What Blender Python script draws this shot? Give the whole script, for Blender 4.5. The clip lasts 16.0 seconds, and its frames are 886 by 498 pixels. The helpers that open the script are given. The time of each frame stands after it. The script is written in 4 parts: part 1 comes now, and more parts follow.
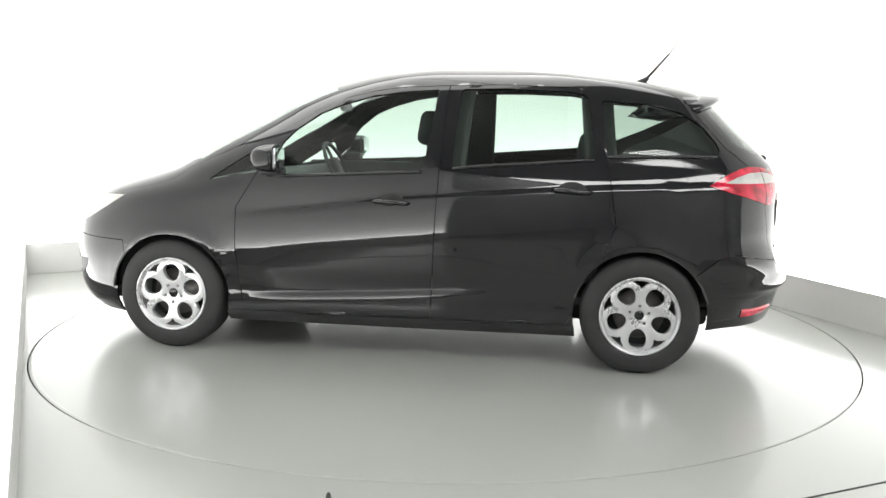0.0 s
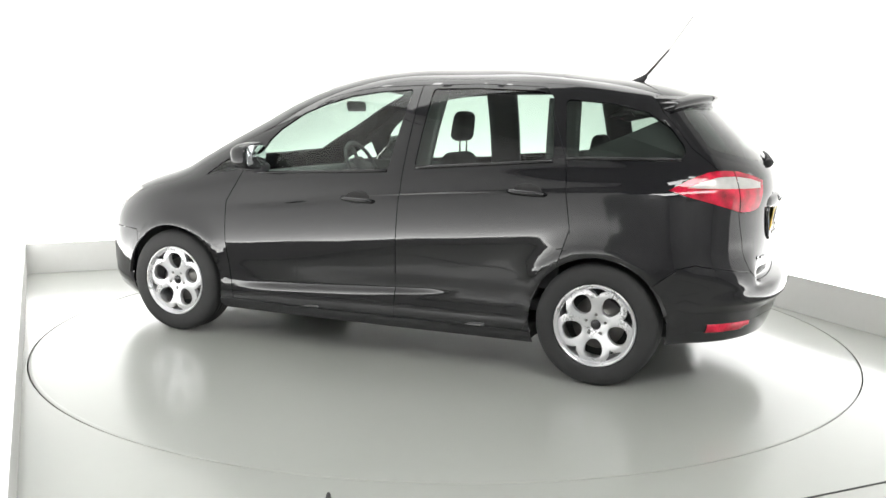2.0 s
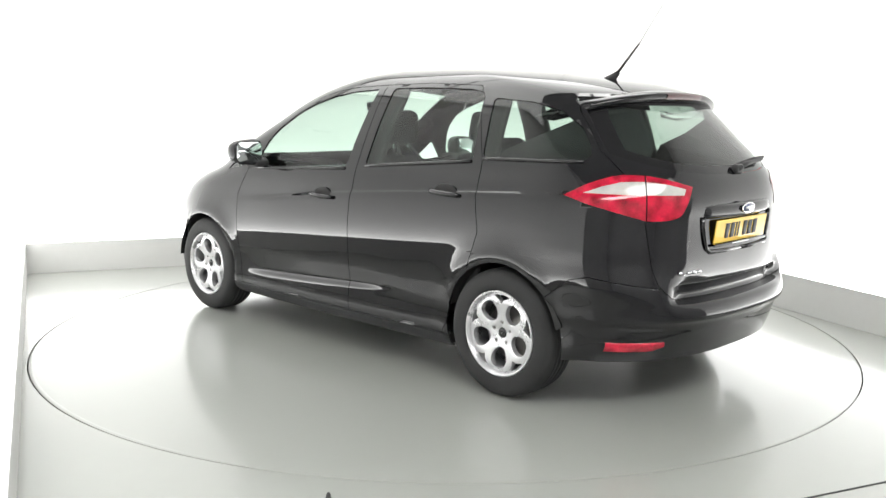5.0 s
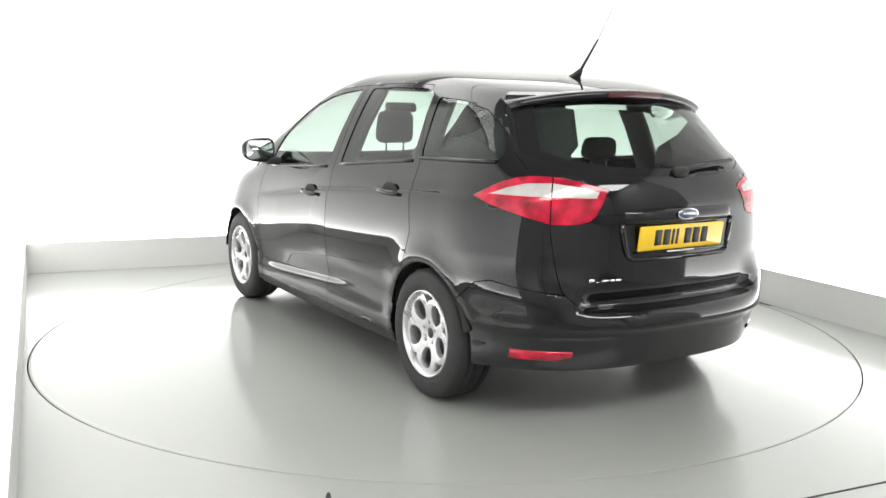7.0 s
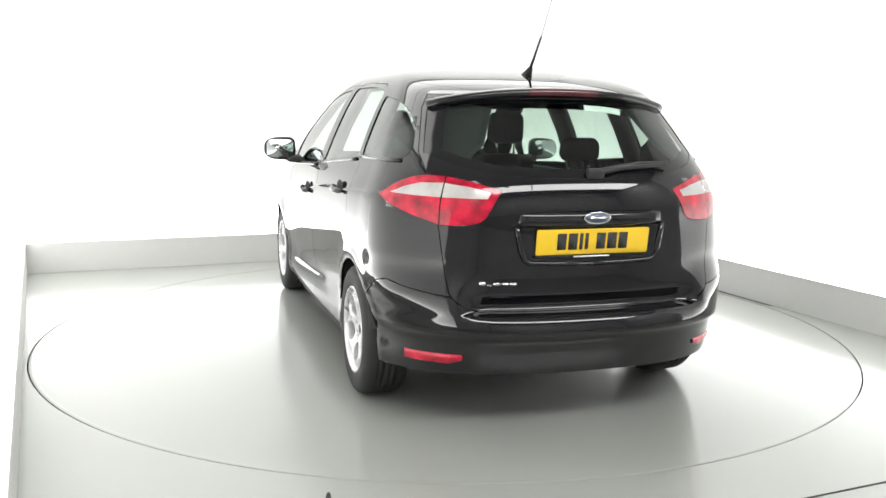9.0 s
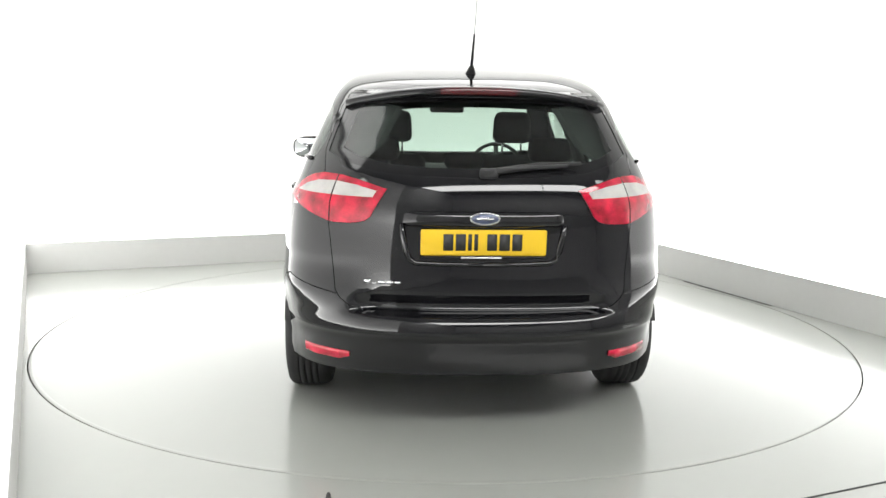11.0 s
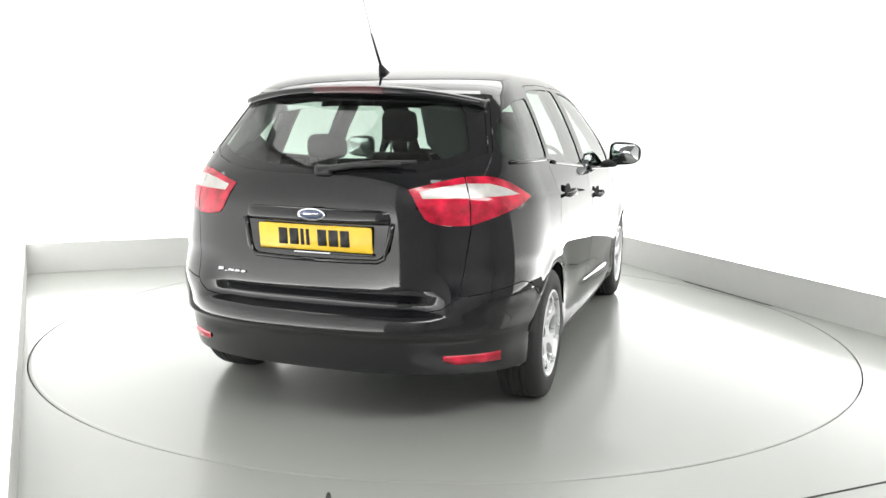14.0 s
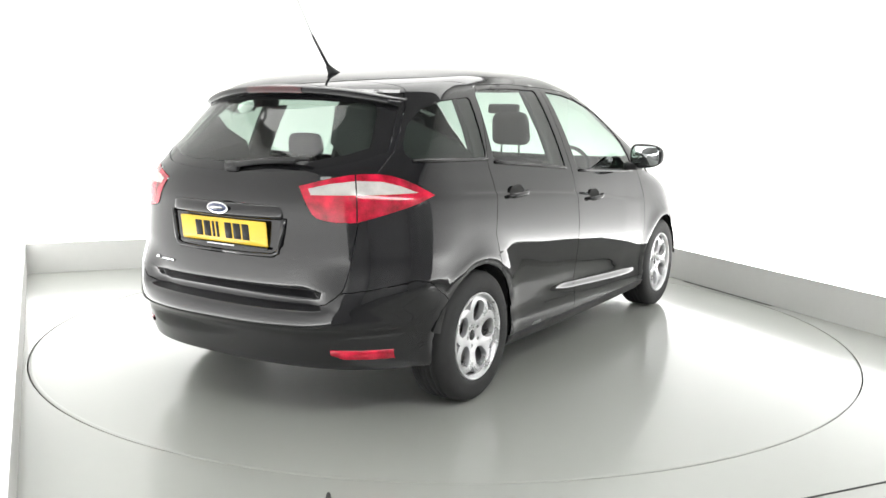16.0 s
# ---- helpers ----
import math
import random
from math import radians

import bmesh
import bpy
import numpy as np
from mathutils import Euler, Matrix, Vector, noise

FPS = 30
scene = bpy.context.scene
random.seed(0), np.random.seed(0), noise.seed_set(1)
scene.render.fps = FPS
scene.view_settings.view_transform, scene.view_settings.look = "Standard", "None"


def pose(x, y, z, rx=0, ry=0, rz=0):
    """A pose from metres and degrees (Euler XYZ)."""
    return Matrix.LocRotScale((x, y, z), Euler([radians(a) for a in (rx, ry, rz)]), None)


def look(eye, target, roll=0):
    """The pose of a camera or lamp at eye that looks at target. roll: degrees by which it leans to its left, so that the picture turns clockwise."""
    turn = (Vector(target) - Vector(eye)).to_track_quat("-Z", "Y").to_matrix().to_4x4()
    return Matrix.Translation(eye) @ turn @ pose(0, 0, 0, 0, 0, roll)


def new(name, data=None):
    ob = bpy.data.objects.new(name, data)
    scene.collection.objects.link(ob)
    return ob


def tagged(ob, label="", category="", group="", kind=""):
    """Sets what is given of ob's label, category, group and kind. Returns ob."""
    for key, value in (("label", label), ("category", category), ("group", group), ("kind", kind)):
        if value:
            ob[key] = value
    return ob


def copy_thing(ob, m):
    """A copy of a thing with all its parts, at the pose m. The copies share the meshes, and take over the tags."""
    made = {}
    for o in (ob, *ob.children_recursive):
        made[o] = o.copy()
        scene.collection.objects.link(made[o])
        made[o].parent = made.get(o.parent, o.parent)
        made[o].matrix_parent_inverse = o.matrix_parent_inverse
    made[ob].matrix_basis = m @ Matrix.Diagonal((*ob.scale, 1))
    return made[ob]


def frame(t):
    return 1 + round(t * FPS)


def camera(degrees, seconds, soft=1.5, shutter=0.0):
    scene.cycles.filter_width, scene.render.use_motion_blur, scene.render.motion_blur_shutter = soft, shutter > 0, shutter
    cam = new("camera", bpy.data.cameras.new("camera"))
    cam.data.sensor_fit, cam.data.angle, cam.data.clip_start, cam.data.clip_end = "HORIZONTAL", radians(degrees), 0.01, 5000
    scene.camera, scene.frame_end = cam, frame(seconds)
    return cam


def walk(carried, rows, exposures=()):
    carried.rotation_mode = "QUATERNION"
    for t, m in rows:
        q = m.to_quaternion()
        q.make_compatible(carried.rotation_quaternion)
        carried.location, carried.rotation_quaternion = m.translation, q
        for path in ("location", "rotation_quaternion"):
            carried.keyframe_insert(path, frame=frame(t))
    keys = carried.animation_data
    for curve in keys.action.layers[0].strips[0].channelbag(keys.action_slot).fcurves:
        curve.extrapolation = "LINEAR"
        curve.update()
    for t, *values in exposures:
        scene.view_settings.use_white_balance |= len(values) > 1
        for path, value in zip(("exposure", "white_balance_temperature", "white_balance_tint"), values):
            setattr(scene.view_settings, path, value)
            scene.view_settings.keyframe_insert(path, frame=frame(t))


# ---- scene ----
import functools

# The camera stands still beside the turntable, whose centre is the world's origin.
cam = camera(53.21, 16.0)
YAW, PITCH = radians(-0.217), radians(8.903)
EYE_AT = Vector((0.0, -5.616, 1.387))
EYE = look(EYE_AT, EYE_AT + Vector((math.sin(YAW) * math.cos(PITCH), math.cos(YAW) * math.cos(PITCH), -math.sin(PITCH))), 0.856)
walk(cam, [(0.0, EYE), (16.0, EYE)], exposures=[(0.0, 0.0), (16.0, 0.0)])

# ---- light: a closed white booth, lit by its walls' glow and added ceiling panels ----
world = bpy.data.worlds.new("world")
scene.world = world
world.use_nodes = True
world.node_tree.nodes["Background"].inputs["Color"].default_value = (0.8, 0.85, 0.9, 1)
world.node_tree.nodes["Background"].inputs["Strength"].default_value = 0.05
PANEL_GLOW, FRONT_GLOW, WALL_WASH, FOOT_GLOW = 2.6, 11.5, 5.6, 7.0


# ---- materials ----
def material(name, color, rough=0.5, metal=0.0, coat=0.0, spec=0.5, noise_scale=0.0, noise_amount=0.0,
             rough_amount=0.0, bump=0.0, bump_scale=200.0, emit=0.0, fine=0.0):
    m = bpy.data.materials.new(name)
    m.use_nodes = True
    nt = m.node_tree
    b = nt.nodes["Principled BSDF"]
    b.inputs["Base Color"].default_value = (*color, 1)
    b.inputs["Roughness"].default_value = rough
    b.inputs["Metallic"].default_value = metal
    b.inputs["Coat Weight"].default_value = coat
    b.inputs["Coat Roughness"].default_value = 0.04
    b.inputs["Specular IOR Level"].default_value = spec
    if emit:
        b.inputs["Emission Color"].default_value = (*color, 1)
        b.inputs["Emission Strength"].default_value = emit
    tc = nt.nodes.new("ShaderNodeTexCoord")
    if noise_amount or rough_amount:
        n = nt.nodes.new("ShaderNodeTexNoise")
        n.inputs["Scale"].default_value = noise_scale
        n.inputs["Detail"].default_value = 8
        nt.links.new(tc.outputs["Object"], n.inputs["Vector"])
        n2 = nt.nodes.new("ShaderNodeTexNoise")
        n2.inputs["Scale"].default_value = noise_scale * 14
        n2.inputs["Detail"].default_value = 4
        nt.links.new(tc.outputs["Object"], n2.inputs["Vector"])
        mx = nt.nodes.new("ShaderNodeMath")
        mx.operation = "MULTIPLY_ADD"
        nt.links.new(n2.outputs["Fac"], mx.inputs[0])
        mx.inputs[1].default_value = 0.35
        nt.links.new(n.outputs["Fac"], mx.inputs[2])
        if noise_amount:
            r = nt.nodes.new("ShaderNodeMapRange")
            r.inputs["From Min"].default_value, r.inputs["From Max"].default_value = 0.4, 0.95
            r.inputs["To Min"].default_value, r.inputs["To Max"].default_value = 1 - noise_amount, 1 + noise_amount
            nt.links.new(mx.outputs[0], r.inputs["Value"])
            v = nt.nodes.new("ShaderNodeVectorMath")
            v.operation = "SCALE"
            v.inputs[0].default_value = color
            nt.links.new(r.outputs["Result"], v.inputs["Scale"])
            nt.links.new(v.outputs[0], b.inputs["Base Color"])
        if rough_amount:
            r = nt.nodes.new("ShaderNodeMapRange")
            r.inputs["From Min"].default_value, r.inputs["From Max"].default_value = 0.4, 0.95
            r.inputs["To Min"].default_value, r.inputs["To Max"].default_value = max(0, rough - rough_amount), rough + rough_amount
            nt.links.new(mx.outputs[0], r.inputs["Value"])
            nt.links.new(r.outputs["Result"], b.inputs["Roughness"])
    if bump:
        n = nt.nodes.new("ShaderNodeTexNoise")
        n.inputs["Scale"].default_value = bump_scale
        n.inputs["Detail"].default_value = 3
        nt.links.new(tc.outputs["Object"], n.inputs["Vector"])
        bp = nt.nodes.new("ShaderNodeBump")
        bp.inputs["Strength"].default_value = bump
        bp.inputs["Distance"].default_value = 0.002
        nt.links.new(n.outputs["Fac"], bp.inputs["Height"])
        nt.links.new(bp.outputs["Normal"], b.inputs["Normal"])
    return m


def glass(name, tint, gloss=1.0):
    """Tinted see-through pane with a mirror-like skin."""
    m = bpy.data.materials.new(name)
    m.use_nodes = True
    nt = m.node_tree
    nt.nodes.remove(nt.nodes["Principled BSDF"])
    out = nt.nodes["Material Output"]
    tr = nt.nodes.new("ShaderNodeBsdfTransparent")
    tr.inputs["Color"].default_value = (*tint, 1)
    gl = nt.nodes.new("ShaderNodeBsdfGlossy")
    gl.inputs["Roughness"].default_value = 0.01
    gl.inputs["Color"].default_value = (gloss, gloss, gloss, 1)
    lw = nt.nodes.new("ShaderNodeLayerWeight")
    lw.inputs["Blend"].default_value = 0.5
    pw = nt.nodes.new("ShaderNodeMath")
    pw.operation = "POWER"
    pw.inputs[1].default_value = 4.5
    nt.links.new(lw.outputs["Facing"], pw.inputs[0])
    fr = nt.nodes.new("ShaderNodeMath")
    fr.operation = "MULTIPLY_ADD"
    fr.inputs[1].default_value, fr.inputs[2].default_value = 0.94, 0.045
    nt.links.new(pw.outputs[0], fr.inputs[0])
    mix = nt.nodes.new("ShaderNodeMixShader")
    nt.links.new(fr.outputs[0], mix.inputs["Fac"])
    nt.links.new(tr.outputs[0], mix.inputs[1])
    nt.links.new(gl.outputs[0], mix.inputs[2])
    nt.links.new(mix.outputs[0], out.inputs["Surface"])
    return m


PAINT = material("black_paint", (0.0045, 0.0045, 0.0058), 0.45, coat=1.0, spec=0.0, noise_scale=1.2, noise_amount=0.15)
PAINT.node_tree.nodes["Principled BSDF"].inputs["Coat IOR"].default_value = 1.62
TRIM = material("black_plastic", (0.018, 0.018, 0.019), 0.5, noise_scale=6, noise_amount=0.2, bump=0.25, bump_scale=900)
GLOSS_TRIM = material("gloss_black_trim", (0.008, 0.008, 0.009), 0.08, noise_scale=5, noise_amount=0.1)
RUBBER = material("tyre_rubber", (0.017, 0.017, 0.0175), 0.72, noise_scale=9, noise_amount=0.25, bump=0.3, bump_scale=500)
ALLOY = material("silver_alloy", (0.60, 0.60, 0.61), 0.30, metal=0.65, noise_scale=8, noise_amount=0.06, rough_amount=0.06)
STEEL = material("brake_steel", (0.25, 0.24, 0.23), 0.4, metal=0.9, noise_scale=20, noise_amount=0.25)
CHROME = material("chrome", (0.8, 0.8, 0.82), 0.08, metal=1.0)
LAMP_RED = material("red_lens", (0.44, 0.005, 0.028), 0.12, coat=0.4, noise_scale=16, noise_amount=0.8, bump=0.12, bump_scale=45)
LAMP_CLEAR = material("clear_lens", (0.46, 0.445, 0.425), 0.16, coat=0.4, noise_scale=14, noise_amount=0.22, bump=0.15, bump_scale=60)
LAMP_DARK = material("dark_red_lens", (0.07, 0.003, 0.006), 0.12, coat=1.0)
PLATE = material("yellow_plate", (0.80, 0.52, 0.02), 0.35, coat=0.4, noise_scale=12, noise_amount=0.04)
INK = material("black_ink", (0.012, 0.012, 0.012), 0.5)
BADGE = material("blue_enamel", (0.09, 0.11, 0.19), 0.15, coat=1.0)
FABRIC = material("charcoal_fabric", (0.040, 0.040, 0.043), 0.95, spec=0.2, noise_scale=20, noise_amount=0.3, bump=0.5, bump_scale=700)
CABIN = material("charcoal_cabin_plastic", (0.035, 0.035, 0.037), 0.6, noise_scale=9, noise_amount=0.2)
LINER = material("pale_headliner", (0.42, 0.41, 0.38), 0.9, noise_scale=30, noise_amount=0.08)
MIRROR = material("mirror_glass", (0.5, 0.52, 0.53), 0.02, metal=1.0)
GLASS = glass("green_tinted_glass", (0.70, 0.80, 0.74))
PRIVACY = glass("tinted_rear_glass", (0.54, 0.62, 0.57))
WHITE = material("white_booth_paint", (0.91, 0.91, 0.90), 0.6, noise_scale=0.8, noise_amount=0.015)
SKIRTING = material("grey_skirting_paint", (0.55, 0.55, 0.535), 0.45, noise_scale=1.5, noise_amount=0.04)
GREY_WALL = material("unseen_grey_enclosure", (0.38, 0.38, 0.38), 0.8, noise_scale=1.5, noise_amount=0.1)
FLOOR = material("glossy_grey_floor_paint", (0.290, 0.298, 0.279), 0.38, coat=0.8, spec=0.2, noise_scale=0.9, noise_amount=0.05, rough_amount=0.06)
FLOOR_OUT = material("unseen_dark_floor", (0.15, 0.152, 0.148), 0.42, coat=0.2, spec=0.2, noise_scale=1.4, noise_amount=0.06, rough_amount=0.06)
for m in (FLOOR, FLOOR_OUT):
    m.node_tree.nodes["Principled BSDF"].inputs["Coat Roughness"].default_value = 0.14
    m.node_tree.nodes["Principled BSDF"].inputs["Coat IOR"].default_value = 1.5
GAP = material("dark_gap", (0.03, 0.03, 0.03), 0.9, noise_scale=20, noise_amount=0.2)
# glowing panels out of view, added to fill floor and car with light
FILL_PANEL = material("soft_fill_panel", (1.0, 1.0, 0.985), 0.5, emit=PANEL_GLOW)
FRONT_FILL = material("bright_fill_panel", (1.0, 1.0, 0.985), 0.5, emit=FRONT_GLOW)
GLOW_WALL = material("painted_glow_wall", (0.62, 0.62, 0.61), 0.6, emit=WALL_WASH)
def paint_foot_glow(m, far, wash, strip):
    """Puts the light of foot lamps into the wall's own glow: brightest at its foot, fading upwards."""
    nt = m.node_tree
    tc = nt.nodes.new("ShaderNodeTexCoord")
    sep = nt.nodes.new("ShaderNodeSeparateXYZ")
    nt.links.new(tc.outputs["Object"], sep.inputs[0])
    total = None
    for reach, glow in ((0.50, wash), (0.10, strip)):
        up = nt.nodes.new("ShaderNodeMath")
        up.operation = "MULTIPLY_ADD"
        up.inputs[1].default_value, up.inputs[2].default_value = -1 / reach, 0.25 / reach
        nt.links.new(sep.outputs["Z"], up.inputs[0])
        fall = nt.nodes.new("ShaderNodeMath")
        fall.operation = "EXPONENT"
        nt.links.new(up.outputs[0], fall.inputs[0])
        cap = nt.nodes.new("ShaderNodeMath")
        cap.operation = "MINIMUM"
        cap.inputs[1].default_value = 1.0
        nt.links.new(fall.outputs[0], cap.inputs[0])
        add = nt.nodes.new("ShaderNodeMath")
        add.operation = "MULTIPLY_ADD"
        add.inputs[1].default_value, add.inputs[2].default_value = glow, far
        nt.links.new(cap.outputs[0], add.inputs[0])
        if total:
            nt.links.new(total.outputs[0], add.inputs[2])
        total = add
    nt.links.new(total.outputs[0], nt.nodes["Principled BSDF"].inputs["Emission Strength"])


paint_foot_glow(GLOW_WALL, 0.45, WALL_WASH, FOOT_GLOW)
FRAME = material("white_metal_frame", (0.75, 0.75, 0.75), 0.4)


# ---- mesh helpers ----
def part(name, bm, mat, parent=None, label="", smooth=True):
    me = bpy.data.meshes.new(name)
    for f in bm.faces:
        f.smooth = smooth
    bm.to_mesh(me)
    bm.free()
    me.materials.append(mat)
    ob = new(name, me)
    ob.parent = parent
    if label:
        tagged(ob, label)
    return ob


def rbox(size, at=(0, 0, 0), bevel=0.01, turn=(0, 0, 0), segs=2, bm=None, taper=1.0):
    """A rounded box; taper scales its upper end in x and y."""
    bm = bm or bmesh.new()
    made = bmesh.ops.create_cube(bm, size=1)["verts"]
    for v in made:
        k = taper if v.co.z > 0 else 1.0
        v.co = Vector((v.co.x * size[0] * k, v.co.y * size[1] * k, v.co.z * size[2]))
    edges = {e for v in made for e in v.link_edges}
    if bevel:
        res = bmesh.ops.bevel(bm, geom=list(edges), offset=bevel, segments=segs, profile=0.5, affect="EDGES")
        made = list({v for v in res["verts"]} | {v for v in made if v.is_valid})
    m = Matrix.Translation(at) @ Euler([radians(a) for a in turn]).to_matrix().to_4x4()
    bmesh.ops.transform(bm, matrix=m, verts=made)
    return bm


def tube(points, radius, bm=None, segs=10, radii=None):
    bm = bm or bmesh.new()
    rings = []
    for i, p in enumerate(points):
        p = Vector(p)
        a, b = Vector(points[max(i - 1, 0)]), Vector(points[min(i + 1, len(points) - 1)])
        d = (b - a).normalized()
        side = d.orthogonal().normalized() if abs(d.z) > 0.95 else d.cross(Vector((0, 0, 1))).normalized()
        up = side.cross(d)
        r = radii[i] if radii else radius
        rings.append([bm.verts.new(p + r * (math.cos(t) * side + math.sin(t) * up)) for t in (2 * math.pi * k / segs for k in range(segs))])
    for a, b in zip(rings, rings[1:]):
        for k in range(segs):
            bm.faces.new((a[k], a[(k + 1) % segs], b[(k + 1) % segs], b[k]))
    bm.faces.new(rings[0][::-1])
    bm.faces.new(rings[-1])
    bmesh.ops.recalc_face_normals(bm, faces=bm.faces)
    return bm


def lathe(profile, segs=64, axis="y", bm=None, closed=False):
    """Turns (radius, height) points round an axis."""
    bm = bm or bmesh.new()
    rings = []
    for r, h in profile:
        ring = []
        for k in range(segs):
            a = 2 * math.pi * k / segs
            c, s = r * math.cos(a), r * math.sin(a)
            ring.append(bm.verts.new((c, h, s) if axis == "y" else (c, s, h)))
        rings.append(ring)
    if closed:
        rings.append(rings[0])
    for a, b in zip(rings, rings[1:]):
        for k in range(segs):
            bm.faces.new((a[k], a[(k + 1) % segs], b[(k + 1) % segs], b[k]))
    bmesh.ops.recalc_face_normals(bm, faces=bm.faces)
    return bm


def prism(outline, depth, m=None, bevel=0.0, segs=2):
    """A flat outline in x, y, made depth thick along z."""
    bm = bmesh.new()
    f = bm.faces.new([bm.verts.new((x, y, 0)) for x, y in outline])
    made = bmesh.ops.extrude_face_region(bm, geom=[f])["geom"]
    bmesh.ops.translate(bm, vec=(0, 0, depth), verts=[v for v in made if isinstance(v, bmesh.types.BMVert)])
    bmesh.ops.recalc_face_normals(bm, faces=bm.faces)
    if bevel:
        bmesh.ops.bevel(bm, geom=list(bm.edges), offset=bevel, segments=segs, profile=0.5, affect="EDGES")
    if m is not None:
        bmesh.ops.transform(bm, matrix=m, verts=bm.verts)
    return bm


def rounded(w, h, r, n=6):
    pts = []
    for cx, cy, a0 in ((w / 2 - r, h / 2 - r, 0), (r - w / 2, h / 2 - r, 90), (r - w / 2, r - h / 2, 180), (w / 2 - r, r - h / 2, 270)):
        for k in range(n + 1):
            a = radians(a0 + 90 * k / n)
            pts.append((cx + r * math.cos(a), cy + r * math.sin(a)))
    return pts


# ---- the booth: floor, walls and ceiling, turned 23.4 degrees to the camera ----
BOOTH = Matrix.Rotation(radians(23.4), 4, "Z")
U0, U1, V0, V1, TOP = -2.53, 2.53, -7.2, 2.80, 3.7
MOUTH = -3.40   # where the lit booth ends and the unseen grey enclosure begins
RING, SKIRT = 2.47, 0.255
LEFT_RUN = BOOTH @ pose(-2.49, 0, 0, 0, 0, 1.43)   # the left light wall stands slightly askew


def slab(name, u0, u1, v0, v1, z0, z1, mat, label, bevel=0.0):
    ob = part(name, rbox((u1 - u0, v1 - v0, z1 - z0), ((u0 + u1) / 2, (v0 + v1) / 2, (z0 + z1) / 2), bevel), mat, None, smooth=False)
    ob.matrix_basis = BOOTH
    return tagged(ob, label, name.split("_")[0], kind="structure")


def booth():
    white, grey = "plain white painted booth wall, brightly lit", "unseen grey wall added beyond the booth's mouth"
    slab("wall_left", U0 - 0.24, U0 - 0.12, MOUTH, V1 + 0.12, -0.1, TOP, WHITE, white)
    slab("wall_back", U0 - 0.12, U1 + 0.12, V1 + 0.12, V1 + 0.24, -0.1, TOP, WHITE, white)
    slab("wall_right", U1 + 0.12, U1 + 0.24, MOUTH, V1 + 0.12, -0.1, TOP, WHITE, white)
    # unseen surroundings on the camera's side, added to darken the car's reflections
    slab("wall_left_front", U0 - 0.24, U0 - 0.12, V0, MOUTH - 0.002, -0.1, TOP, GREY_WALL, grey)
    slab("wall_right_front", U1 + 0.12, U1 + 0.24, V0, MOUTH - 0.002, -0.1, TOP, GREY_WALL, grey)
    slab("wall_front", U0 - 0.24, U1 + 0.24, V0 - 0.12, V0, -0.1, TOP, GREY_WALL, "unseen grey wall added behind the camera")
    slab("ceiling", U0 - 0.24, U1 + 0.24, MOUTH, V1 + 0.24, TOP, TOP + 0.1, GREY_WALL, "plain grey booth ceiling")
    slab("ceiling_front", U0 - 0.24, U1 + 0.24, V0 - 0.12, MOUTH - 0.002, TOP, TOP + 0.1, GREY_WALL, "unseen grey ceiling added over the camera's side")
    # skirting boards before the foot of the light walls
    label = "low pale grey skirting board before the glowing walls"
    slab("skirting_back", -2.60, U1 + 0.02, V1, V1 + 0.018, 0.0, SKIRT, SKIRTING, label, 0.002)
    slab("skirting_right", U1, U1 + 0.018, MOUTH, V1 - 0.002, 0.0, SKIRT, SKIRTING, label, 0.002)
    ob = slab("skirting_left", -0.018, 0.0, MOUTH, V1 - 0.002, 0.0, SKIRT, SKIRTING, label, 0.002)
    ob.matrix_basis = LEFT_RUN
    # floor sheet with a round hole, in which the turntable lies
    bm = bmesh.new()
    n = 180
    hole = [bm.verts.new((RING * math.cos(2 * math.pi * k / n), RING * math.sin(2 * math.pi * k / n), 0)) for k in range(n)]
    q = []
    a, b, c, d = U0 - 0.12, U1 + 0.12, V0, V1 + 0.12
    for k in range(n):
        t = 2 * math.pi * k / n - radians(23.4)
        dx, dy = math.cos(t), math.sin(t)
        s = min((b if dx > 0 else a) / dx if abs(dx) > 1e-6 else 1e9, (d if dy > 0 else c) / dy if abs(dy) > 1e-6 else 1e9)
        q.append(bm.verts.new(BOOTH @ Vector((dx * s, dy * s, 0))))
    for k in range(n):
        bm.faces.new((hole[k], q[k], q[(k + 1) % n], hole[(k + 1) % n]))
    # corners of the sheet
    for k in range(n):
        p0, p1 = BOOTH.inverted() @ q[k].co, BOOTH.inverted() @ q[(k + 1) % n].co
        if abs(p0.x - p1.x) > 1e-4 and abs(p0.y - p1.y) > 1e-4:
            cx = a if min(p0.x, p1.x) < a + 1e-4 else b
            cy = c if min(p0.y, p1.y) < c + 1e-4 else d
            v = bm.verts.new(BOOTH @ Vector((cx, cy, 0)))
            bm.faces.new((q[k], v, q[(k + 1) % n]))
    edge = [e for e in bm.edges if e.is_boundary and all(v in set(hole) for v in e.verts)]
    made = bmesh.ops.extrude_edge_only(bm, edges=edge)["geom"]
    bmesh.ops.translate(bm, vec=(0, 0, -0.05), verts=[v for v in made if isinstance(v, bmesh.types.BMVert)])
    bmesh.ops.recalc_face_normals(bm, faces=bm.faces)
    for f in bm.faces:
        if abs(f.normal.z) > 0.9 and f.normal.z < 0:
            f.normal_flip()
    tagged(part("floor", bm, FLOOR, None, smooth=False), "glossy pale grey painted studio floor", "floor", kind="structure")
    pit = slab("floor_pit", -2.7, 2.7, -2.7, 2.7, -0.12, -0.045, GAP, "dark pit under the turntable")
    slab("floor_front", U0 - 0.11, U1 + 0.11, V0, -3.55, -0.02, 0.0015, FLOOR_OUT, "unseen dull dark floor added for the car's reflections")
    slab("floor_seam", -1.2, U1, -2.868, -2.860, -0.02, 0.0025, GAP, "thin dark seam between floor sheets")
